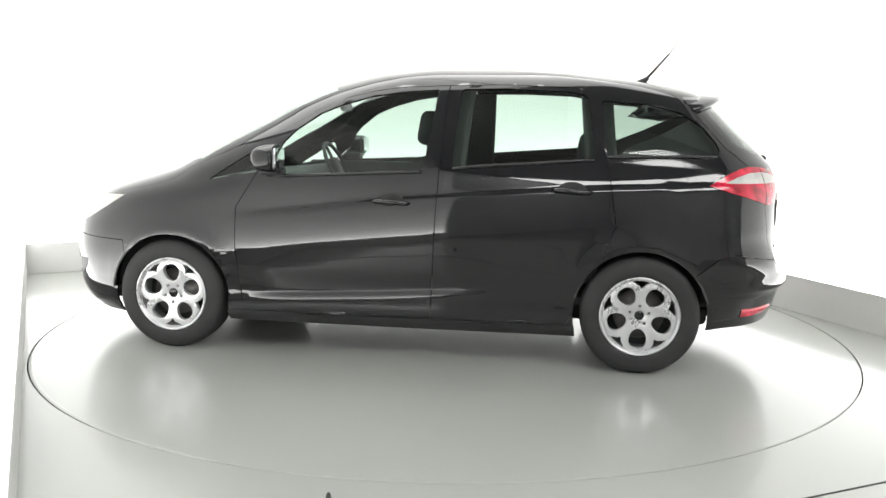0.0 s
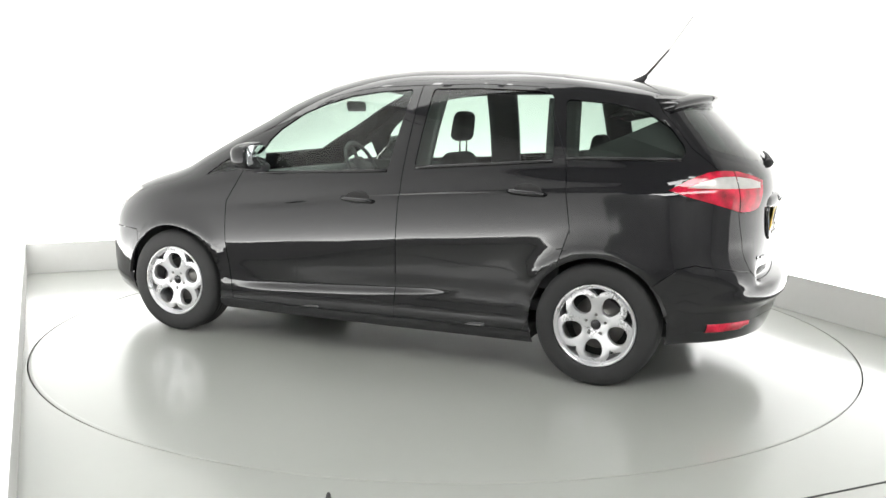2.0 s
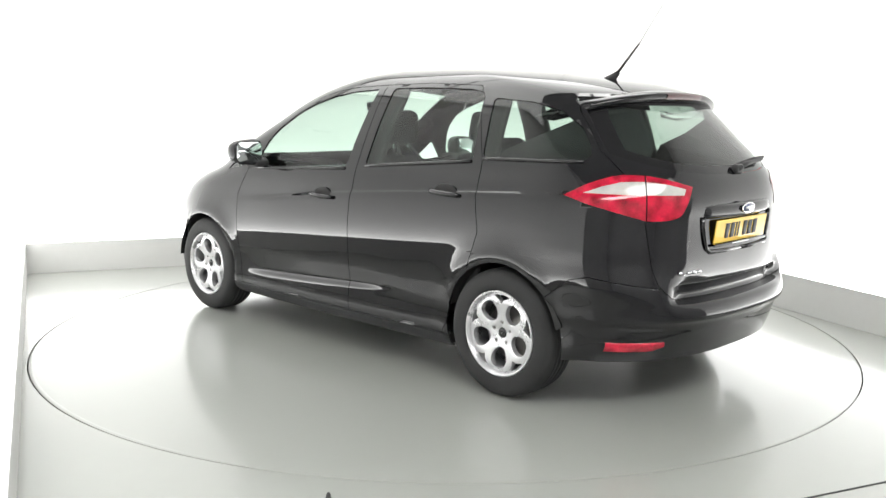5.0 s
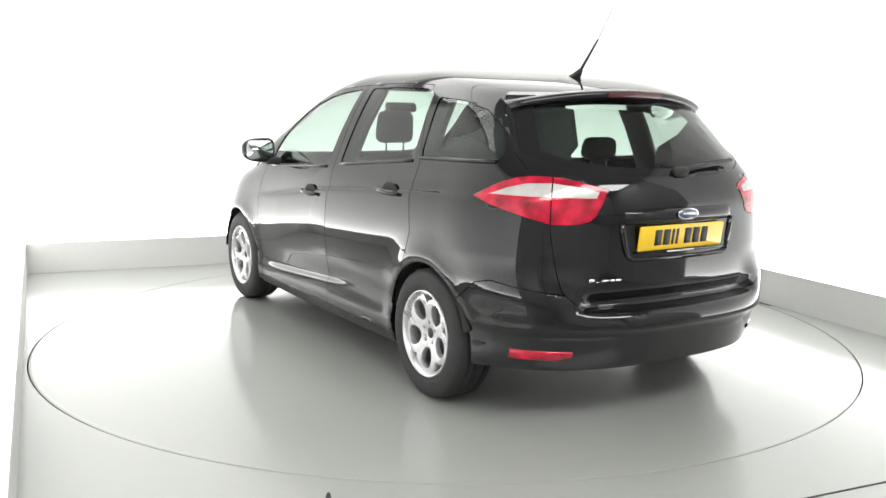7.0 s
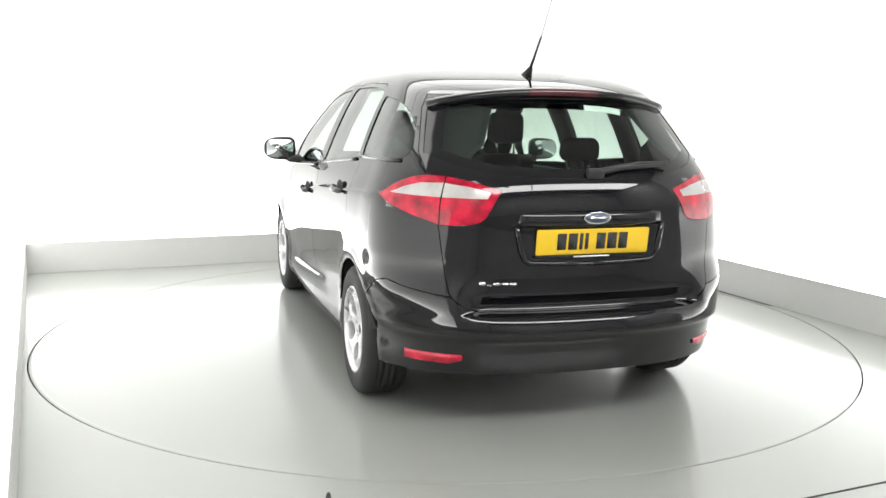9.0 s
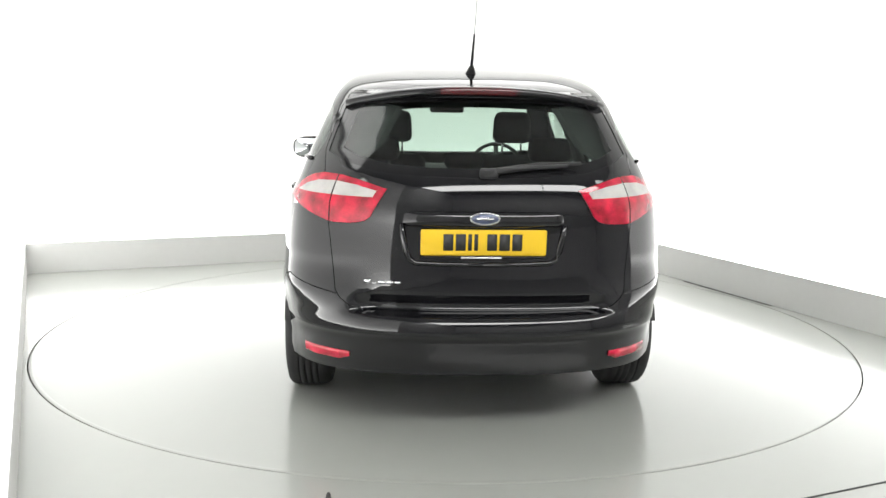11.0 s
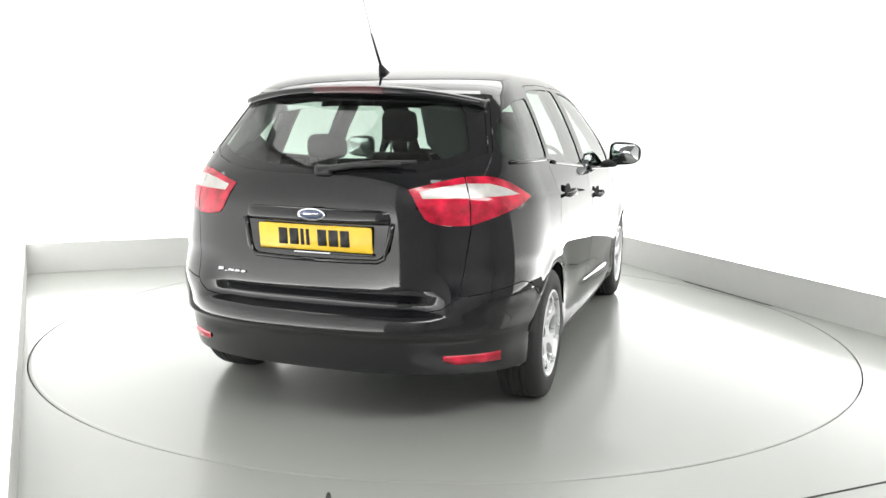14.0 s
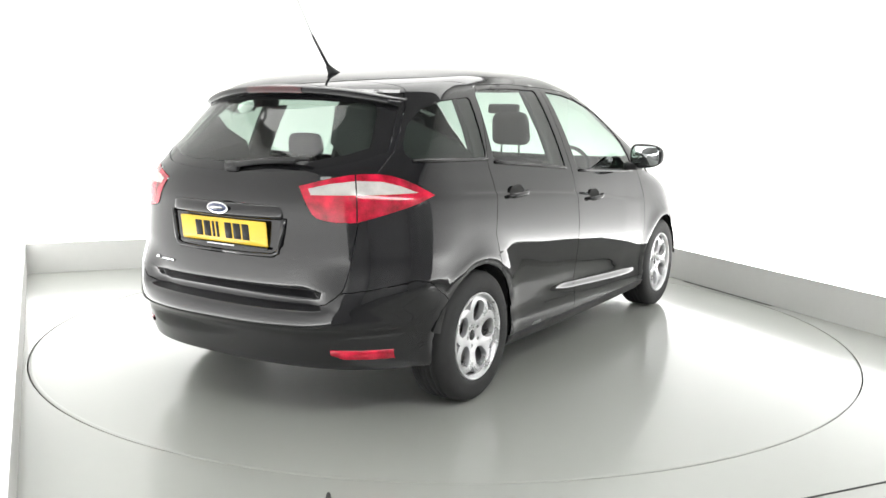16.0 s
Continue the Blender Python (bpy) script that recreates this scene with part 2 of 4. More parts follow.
    slab("floor_seam_side", 2.500, 2.512, -0.25, 0.75, -0.02, 0.0035, GAP, "thin dark open joint at the foot of the skirting")
    return pit


def turntable():
    base = new("turntable")
    tagged(base, "round flush grey turntable deck with a dark rim gap", "turntable")
    bm = lathe([(0.001, 0.0), (1.2, 0.0), (RING - 0.010, 0.0), (RING - 0.0075, -0.002), (RING - 0.007, -0.044)], 180, "z")
    part("deck", bm, FLOOR, base, smooth=False)
    part("rim_strip", lathe([(RING - 0.030, 0.0002), (RING - 0.029, 0.0006), (RING - 0.014, 0.0006), (RING - 0.013, 0.0002)], 180, "z"), FLOOR, base, "slim pale edge strip")
    return base


def floor_bolt():
    ob = part("floor_bolt", lathe([(0.001, 0.024), (0.005, 0.024), (0.008, 0.018), (0.009, 0.003), (0.014, 0.002), (0.015, 0.0)], 20, "z"), GAP, None)
    ob.location = (-0.41, -2.615, 0.0)
    tagged(ob, "small dark bolt standing on the grey floor", "bolt")


def light_walls():
    """Tall glowing walls on three sides; the foot lamps' light is painted into their emission."""
    long = V1 - MOUTH + 0.06
    runs = ((LEFT_RUN @ pose(-0.06, (MOUTH + V1) / 2 + 0.03, 0), long), (BOOTH @ pose(U1 + 0.06, (MOUTH + V1) / 2 + 0.03, 0), long), (BOOTH @ pose(0, V1 + 0.08, 0, 0, 0, 90), U1 - U0 + 0.2))
    for place, long in runs:
        thing = new("light_wall")
        tagged(thing, "long white wall, foot light put into its glow", "light wall", "light walls of the booth")
        part("fabric", rbox((0.02, long, 3.29), (0, 0, 1.655), 0.002), GLOW_WALL, thing, smooth=False)
        part("rail", rbox((0.04, long, 0.04), (0, 0, 3.322), 0.005), FRAME, thing, smooth=False)
        thing.matrix_basis = place


def fill_panels():
    """Unseen fill light: soft panels added over the turntable, and two bright ones over the camera's side."""
    for spots, long, glow, label, group in (([(u, v) for v in (0.05, 1.80) for u in (-1.27, 1.27)], 1.70, FILL_PANEL, "large unseen soft fill panel added under the ceiling", "soft ceiling panels"),
                                            ([(-1.27, -5.05), (1.27, -5.05)], 1.50, FRONT_FILL, "bright unseen fill panel added over the camera's side", "bright ceiling panels")):
        first = None
        for u, v in spots:
            m = BOOTH @ Matrix.Translation((u, v, TOP - 0.03))
            if first is None:
                first = new("fill_panel")
                tagged(first, label, "ceiling light", group)
                part("diffuser", rbox((2.50, long, 0.02), (0, 0, 0.0), 0.004), glow, first, smooth=False)
                bm = bmesh.new()
                for s in (-1, 1):
                    rbox((2.52, 0.008, 0.03), (0, s * (long / 2 + 0.005), 0), 0.004, bm=bm)
                    rbox((0.008, long, 0.03), (s * 1.256, 0, 0), 0.004, bm=bm)
                part("frame", bm, FRAME, first, smooth=False)
                first.matrix_basis = m
            else:
                copy_thing(first, m)


# ---- the car: x forward, y to its left, z up; the origin lies midway between the axles ----
def pchip(xs, ys):
    xs, ys = np.array(xs, float), np.array(ys, float)
    if xs[0] > xs[-1]:
        xs, ys = xs[::-1], ys[::-1]
    h, d = np.diff(xs), np.diff(ys) / np.diff(xs)
    s = np.zeros_like(ys)
    for i in range(1, len(xs) - 1):
        if d[i - 1] * d[i] > 0:
            w1, w2 = 2 * h[i] + h[i - 1], h[i] + 2 * h[i - 1]
            s[i] = (w1 + w2) / (w1 / d[i - 1] + w2 / d[i])
    s[0], s[-1] = d[0], d[-1]

    def value(x):
        x = min(max(x, xs[0]), xs[-1])
        i = min(int(np.searchsorted(xs, x, side="right")) - 1, len(xs) - 2)
        t = (x - xs[i]) / h[i]
        return float((1 + 2 * t) * (1 - t) ** 2 * ys[i] + t * (1 - t) ** 2 * h[i] * s[i] + t * t * (3 - 2 * t) * ys[i + 1] + t * t * (t - 1) * h[i] * s[i + 1])
    return value


ROOF_Z = 1.636


def by_height(*rows):
    """A smooth table over the height, stretched near the roof's crown, where the surface turns flat."""
    f = pchip([-math.sqrt(ROOF_Z - r[0]) for r in rows], [r[1] for r in rows])
    return lambda z: f(-math.sqrt(max(ROOF_Z - z, 0)))


TAIL = by_height((0.18, -2.06), (0.25, -2.098), (0.30, -2.120), (0.36, -2.142), (0.40, -2.153), (0.425, -2.160), (0.445, -2.176), (0.458, -2.193), (0.475, -2.194), (0.50, -2.187), (0.528, -2.172),
                 (0.545, -2.105), (0.56, -2.088), (0.60, -2.098), (0.618, -2.106), (0.632, -2.1072), (0.70, -2.1055), (0.80, -2.1005), (0.86, -2.099), (0.90, -2.10), (0.98, -2.105), (1.05, -2.092), (1.10, -2.07), (1.16, -2.02),
                 (1.264, -1.91), (1.38, -1.785), (1.44, -1.725), (1.48, -1.680), (1.53, -1.545), (1.582, -1.209), (1.614, -0.88), (1.630, -0.60), (1.636, -0.36))
NOSE = by_height((0.18, 2.08), (0.25, 2.15), (0.36, 2.19), (0.5, 2.20), (0.62, 2.185), (0.70, 2.16), (0.77, 2.11), (0.83, 2.045), (0.89, 1.93), (0.935, 1.80),
                 (0.98, 1.64), (1.02, 1.51), (1.10, 1.355), (1.207, 1.155), (1.312, 0.962), (1.417, 0.785), (1.494, 0.61), (1.553, 0.42), (1.60, 0.20),
                 (1.625, -0.02), (1.636, -0.30))
HALF = by_height((0.18, 0.845), (0.24, 0.875), (0.30, 0.882), (0.34, 0.880), (0.375, 0.878), (0.42, 0.880), (0.50, 0.889), (0.58, 0.901), (0.66, 0.911), (0.74, 0.910), (0.82, 0.903),
                 (0.90, 0.894), (0.98, 0.881), (1.04, 0.866), (1.10, 0.843), (1.20, 0.803), (1.30, 0.760), (1.38, 0.722), (1.44, 0.690), (1.50, 0.651), (1.54, 0.612),
                 (1.575, 0.555), (1.60, 0.47), (1.62, 0.34), (1.631, 0.19), (1.636, 0.02))
TAIL_LEN = by_height((0.18, 0.66), (0.5, 0.68), (0.62, 0.62), (0.8, 0.64), (1.05, 0.66), (1.2, 0.60), (1.40, 0.50), (1.50, 0.45), (1.58, 0.40), (1.622, 0.25), (1.636, 0.02))
TAIL_POW = by_height((0.18, 2.6), (0.5, 2.6), (0.62, 2.7), (0.8, 2.75), (1.05, 2.7), (1.2, 2.6), (1.40, 2.7), (1.55, 2.4), (1.636, 2.2))
NOSE_LEN = by_height((0.18, 0.75), (0.5, 0.85), (0.8, 1.0), (0.95, 1.0), (1.05, 0.72), (1.2, 0.62), (1.40, 0.62), (1.50, 0.60), (1.58, 0.50), (1.622, 0.25), (1.636, 0.02))
NOSE_POW = by_height((0.18, 2.5), (0.8, 2.6), (1.0, 2.8), (1.2, 2.75), (1.5, 2.45), (1.636, 2.2))
SHOULDER = pchip([-2.2, -1.62, -0.95, -0.04, 0.64, 1.2, 2.2], [1.05, 1.02, 0.985, 0.915, 0.83, 0.78, 0.72])
AXLE, HUB_Z, TYRE_R, ARCH_R = 1.324, 0.316, 0.318, 0.352


def step(d, width):
    """One below the line, nought above it."""
    return 0.5 - 0.5 * math.tanh(d / width)


def kink_z(x):
    return 0.605 + 0.065 * max(-0.3, min(1.7, 0.7 - x))


def scoop_z(x):
    return 0.375 - 0.060 * (x - 0.2)


def door_skin(x, z):
    """Half width of the doors: leaning out up to the crease, then turning from upright to leaning in at the shoulder line."""
    if z < 0.50 or z > 1.12:
        return HALF(z)
    low, high = kink_z(x), SHOULDER(x)
    if z < low:
        return HALF(0.50) + 0.085 * (z - 0.50)
    t = min(1.0, (z - low) / (high - low))
    y = HALF(0.50) + 0.085 * (low - 0.50) - radians(-3.0 * t + 6.0 * t * t) * (high - low)
    if z > high:
        k = (z - high) / (1.12 - high)
        y = HALF(z) + (y - HALF(high)) * (1 - k * k * (3 - 2 * k))
    return y


def side_form(x, z):
    """What the flank's shape adds to its half width: arch flares, the shoulder line, the lean above the door crease and the scoop over the sill."""
    add = 0.0
    for ax in (AXLE, -AXLE):
        r = math.hypot(x - ax, z - HUB_Z)
        add += 0.013 * math.exp(-((r - 0.375) / 0.042) ** 2) if z > 0.2 else 0
        if z > 0.45:
            add += 0.005 * step(r - 0.465, 0.03) * min(1, (z - 0.45) / 0.15)
    add += 0.013 * (step(z - SHOULDER(x), 0.009) - 0.6) * min(1, max(0, (0.9 - x) / 0.35)) * math.exp(-max(0, z - SHOULDER(x)) / 0.12)
    lean = min(1, max(0, (1.35 - x) / 0.5)) * min(1, max(0, (x + 1.75) / 0.6))
    add += lean * (door_skin(x, z) - HALF(z))
    if -0.58 < x < 0.90:
        fade = max(0, min(1, (x + 0.58) / 0.30, (0.84 - x) / 0.22))
        add += 0.015 * fade * (step(z - scoop_z(x), 0.014) - 0.8) * math.exp(-max(0, z - scoop_z(x)) / 0.10) * math.exp(-max(0, scoop_z(x) - 0.03 - z) / 0.05)
    return add


NF, NS, NR = 26, 64, 34


@functools.lru_cache(maxsize=None)
def level(z):
    return NOSE(z), TAIL(z), HALF(z), NOSE_LEN(z), TAIL_LEN(z), NOSE_POW(z), TAIL_POW(z)


@functools.lru_cache(maxsize=None)
def ledge_tail(z, share):
    """The tail's profile: the bumper's ledge under the tailgate runs out into smooth shoulders at its sides."""
    t = min(1, max(0, (share - 0.50) / 0.20))
    t = t * t * (3 - 2 * t)
    k = min(1, max(0, (z - 0.47) / 0.27))
    shoulder = -2.194 + 0.092 * k * k * (3 - 2 * k)
    return (1 - t) * TAIL(z) + t * shoulder


def outline_point(k, z):
    """One of the points round the left half of the body at a height, from the nose to the tail."""
    xf, xr, w, lf, lr, pf, pr = level(z)
    xa, xb = xf - lf, xr + lr
    if k < NF:
        a = math.pi / 2 * k / NF
        x, y = xa + lf * math.cos(a) ** (2 / pf), w * math.sin(a) ** (2 / pf)
    elif k < NF + NS:
        x, y = xa + (xb - xa) * (k - NF) / NS, w
    else:
        a = math.pi / 2 * (1 - (k - NF - NS) / NR)
        share = max(math.sin(a), 0) ** (2 / pr)
        if 0.458 < z < 0.78:
            xb = ledge_tail(z, round(share, 4)) + lr
        x, y = xb - lr * max(math.cos(a), 0) ** (2 / pr), w * share
    y0 = y * (1 - 0.03 * min(1, max(0, (-x - 0.2) / 1.2)) - 0.02 * min(1, max(0, (x - 0.9) / 0.8)))
    if z < 1.2 and y > 0.3:
        y0 += side_form(x, z) * (y / w) ** 4
    return x, y0, y / w


def outline(z):
    return [outline_point(k, z)[:2] for k in range(NF + NS + NR + 1)]


def bent(k, z0):
    """The height of a row of the shell at one place: rows follow the flank's creases."""
    x, y, share = outline_point(k, z0)
    soft = share ** 6 * min(1, max(0, (x + 1.65) / 0.25))
    z = float(np.interp(z0, (0.18, 0.375, 0.64, 0.93, 1.14), (0.18, scoop_z(x), kink_z(x), SHOULDER(x), 1.14)))
    return round(z0 + (z - z0) * soft, 5)


def body_mesh():
    zs = sorted(list(np.linspace(0.18, 1.14, 56)) + [0.363, 0.375, 0.387, 0.399, 0.453, 0.463, 0.536, 0.541, 0.552, 0.606, 0.613, 0.6195, 0.6255, 0.635, 0.65, 0.921, 0.929, 0.937])
    zs += list(np.linspace(1.16, 1.44, 15)) + [ROOF_Z - 0.18 * (1 - t) ** 2 for t in np.linspace(0.02, 0.985, 20)]
    bm = bmesh.new()
    rows = []
    last = NF + NS + NR
    for z0 in zs:
        z0 = float(z0)
        half = []
        for k in range(last + 1):
            z = bent(k, z0) if z0 < 1.14 else z0
            x, y, _ = outline_point(k, z)
            half.append((x, y if 0 < k < last else 0.0, z))
        left = [bm.verts.new(p) for p in half]
        right = [bm.verts.new((x, -y, z)) for x, y, z in half[1:-1]]
        rows.append(left + right[::-1])
    n = len(rows[0])
    for a, b in zip(rows, rows[1:]):
        for k in range(n):
            bm.faces.new((a[k], a[(k + 1) % n], b[(k + 1) % n], b[k]))
    bm.faces.new(rows[-1])
    bmesh.ops.recalc_face_normals(bm, faces=bm.faces)
    return bm


SIDE = (Vector((1, 0, 0)), Vector((0, 0, 1)))
REAR = (Vector((0, 1, 0)), Vector((0, 0, 1)))
TOPVIEW = (Vector((1, 0, 0)), Vector((0, 1, 0)))
CORNER_L = (Vector((-1, -1, 0)).normalized(), Vector((0, 0, 1)))
CORNER_R = (Vector((-1, 1, 0)).normalized(), Vector((0, 0, 1)))


def stamp(bm, layer, poly, axes, where, value):
    """Cuts a convex outline, seen along one direction, into the shell and marks what lies in it."""
    h, v = axes
    area = sum(a[0] * b[1] - b[0] * a[1] for a, b in zip(poly, poly[1:] + poly[:1]))
    if area < 0:
        poly = poly[::-1]
    lo = [min(p[i] for p in poly) for i in (0, 1)]
    hi = [max(p[i] for p in poly) for i in (0, 1)]
    faces = []
    for f in bm.faces:
        c = f.calc_center_median()
        if not where(c):
            continue
        hs, vs = [p.co.dot(h) for p in f.verts], [p.co.dot(v) for p in f.verts]
        if max(hs) > lo[0] and min(hs) < hi[0] and max(vs) > lo[1] and min(vs) < hi[1]:
            faces.append(f)
    for a, b in zip(poly, poly[1:] + poly[:1]):
        no = h * (b[1] - a[1]) - v * (b[0] - a[0])
        if no.length < 1e-9 or not faces:
            continue
        no.normalize()
        co = h * a[0] + v * a[1]
        geom = set(faces)
        for f in faces:
            geom.update(f.edges)
            geom.update(f.verts)
        res = bmesh.ops.bisect_plane(bm, geom=list(geom), dist=2e-5, plane_co=co, plane_no=no)
        faces = [f for f in res["geom"] if isinstance(f, bmesh.types.BMFace) and (f.calc_center_median() - co).dot(no) < 0]
    for f in faces:
        f[layer] = value


def smooth_poly(pts, n=3, keep=()):
    """Rounds an outline by cutting its corners, but for those kept."""
    for _ in range(n):
        out = []
        m = len(pts)
        for i, p in enumerate(pts):
            a, b = pts[i - 1], pts[(i + 1) % m]
            if p in keep:
                out.append(p)
                continue
            out.append((p[0] * 0.78 + a[0] * 0.22, p[1] * 0.78 + a[1] * 0.22))
            out.append((p[0] * 0.78 + b[0] * 0.22, p[1] * 0.78 + b[1] * 0.22))
        pts = out
    return pts


def disc(cx, cz, r, n=40):
    return [(cx + r * math.cos(2 * math.pi * k / n), cz + r * math.sin(2 * math.pi * k / n)) for k in range(n)]


def drop_crumbs(bm):
    """Leaves out slivers that were cut off a panel."""
    left, groups = set(bm.faces), []
    while left:
        todo, group = [left.pop()], []
        while todo:
            f = todo.pop()
            group.append(f)
            for e in f.edges:
                for g in e.link_faces:
                    if g in left:
                        left.remove(g)
                        todo.append(g)
        groups.append((sum(f.calc_area() for f in group), group))
    most = max(a for a, _ in groups)
    for a, group in groups:
        if a < 0.02 * most:
            bmesh.ops.delete(bm, geom=group, context="FACES")


def panel_from(bm, layer, values, gap=0.0022, fold=0.012, sink=0.0, crumbs=True):
    """The faces with these marks as a panel of its own, with its edge drawn back and folded in."""
    src = [f for f in bm.faces if f[layer] in values]
    if not src:
        return None
    out, ids = bmesh.new(), {}
    for f in src:
        for v in f.verts:
            if v not in ids:
                ids[v] = out.verts.new(v.co - v.normal * sink)
        out.faces.new([ids[v] for v in f.verts])
    bmesh.ops.dissolve_degenerate(out, dist=0.0006, edges=out.edges)
    if crumbs:
        drop_crumbs(out)
    out.normal_update()
    rim = [e for e in out.edges if e.is_boundary]
    move = {}
    for e in rim:
        f = e.link_faces[0]
        d = (e.verts[1].co - e.verts[0].co).normalized().cross(f.normal)
        if d.dot(f.calc_center_median() - e.verts[0].co) < 0:
            d = -d
        for v in e.verts:
            move[v] = move.get(v, Vector()) + d
    inward = {v: v.normal.copy() for v in move}
    for v, d in move.items():
        if d.length > 1e-6:
            v.co += d.normalized() * gap
    for e in rim:
        e.smooth = False
    if fold:
        bmesh.ops.extrude_edge_only(out, edges=rim)
        for e in rim:
            for v in e.verts:
                for g in v.link_edges:
                    w = g.other_vert(v)
                    if (w.co - v.co).length < 1e-7 and v in inward:
                        w.co = v.co - inward[v] * fold
    return out


def lamp_outline():
    return smooth_poly([(0.566, 1.012), (0.69, 1.078), (0.80, 1.112), (0.93, 1.112), (1.05, 1.090), (1.165, 1.058), (1.140, 0.990), (1.108, 0.930), (1.05, 0.912), (0.93, 0.910), (0.79, 0.940), (0.665, 0.985)], 1, keep=((0.566, 1.012), (1.165, 1.058)))


FRONT_GLASS = [(0.70, 1.022), (0.715, 1.06), (0.70, 1.12), (0.655, 1.205), (0.60, 1.268), (0.47, 1.362), (0.34, 1.415), (0.18, 1.460), (0.02, 1.485), (-0.185, 1.500), (-0.195, 1.49), (-0.137, 1.08), (-0.125, 1.067)]
REAR_GLASS = [(-0.305, 1.090), (-0.295, 1.10), (-0.322, 1.495), (-0.335, 1.505), (-0.60, 1.508), (-0.90, 1.498), (-0.99, 1.482), (-1.012, 1.462), (-1.058, 1.165), (-1.048, 1.150)]
QUARTER_GLASS = [(-1.135, 1.165), (-1.122, 1.18), (-1.085, 1.440), (-1.10, 1.452), (-1.33, 1.434), (-1.50, 1.393), (-1.62, 1.318), (-1.69, 1.235), (-1.705, 1.20), (-1.695, 1.178), (-1.66, 1.168)]
LOUVRE_GLASS = [(1.09, 0.985), (0.83, 1.150), (0.805, 1.035)]
FRONT_DOOR = [(0.885, 0.245), (0.925, 0.60), (0.92, 0.93), (0.79, 1.045), (0.64, 1.285), (0.48, 1.395), (0.345, 1.448), (0.18, 1.488), (0.02, 1.512), (-0.25, 1.525), (-0.192, 0.245)]
REAR_DOOR = [(-0.192, 0.245), (-0.25, 1.525), (-0.60, 1.533), (-0.95, 1.518), (-1.075, 1.468), (-1.125, 1.15), (-1.172, 1.04), (-1.178, 0.80), (-1.10, 0.55), (-0.93, 0.245)]
TAILGATE = [(0.49, 0.545), (0.56, 0.563), (0.605, 0.597), (0.640, 0.648), (0.664, 0.72), (0.672, 0.95), (0.678, 1.10), (0.688, 1.19), (0.618, 1.40), (0.578, 1.462)]
TAIL_GLASS = [(0.0, 1.108), (0.25, 1.113), (0.45, 1.130), (0.585, 1.165), (0.665, 1.205), (0.634, 1.30), (0.602, 1.39), (0.568, 1.445), (0.3, 1.462)]


WIND = [(0.0, 1.060), (0.45, 1.066), (0.69, 1.09), (0.645, 1.25), (0.575, 1.42), (0.53, 1.50), (0.3, 1.525)]


def mirrored(half):
    return half + [(-x, z) for x, z in reversed(half) if x > 1e-6]


BODY, FDOOR, RDOOR, GATE, BUMPER, SILL, NOSEPIECE, HOOD, HOLE, FGLASS, RGLASS, QGLASS, LGLASS, TGLASS, TFRIT, WSHIELD, RED, CLEAR, DARK, ROOF, FRIT, RED2, CLEAR2, HEADLAMP, FOG, RECESS, SEAM = range(27)


def clip_right(poly, h):
    """The part of an outline that lies past h."""
    out = []
    for a, b in zip(poly, poly[1:] + poly[:1]):
        if a[0] >= h:
            out.append(a)
        if (a[0] < h) != (b[0] < h):
            t = (h - a[0]) / (b[0] - a[0])
            out.append((h, a[1] + t * (b[1] - a[1])))
    return out


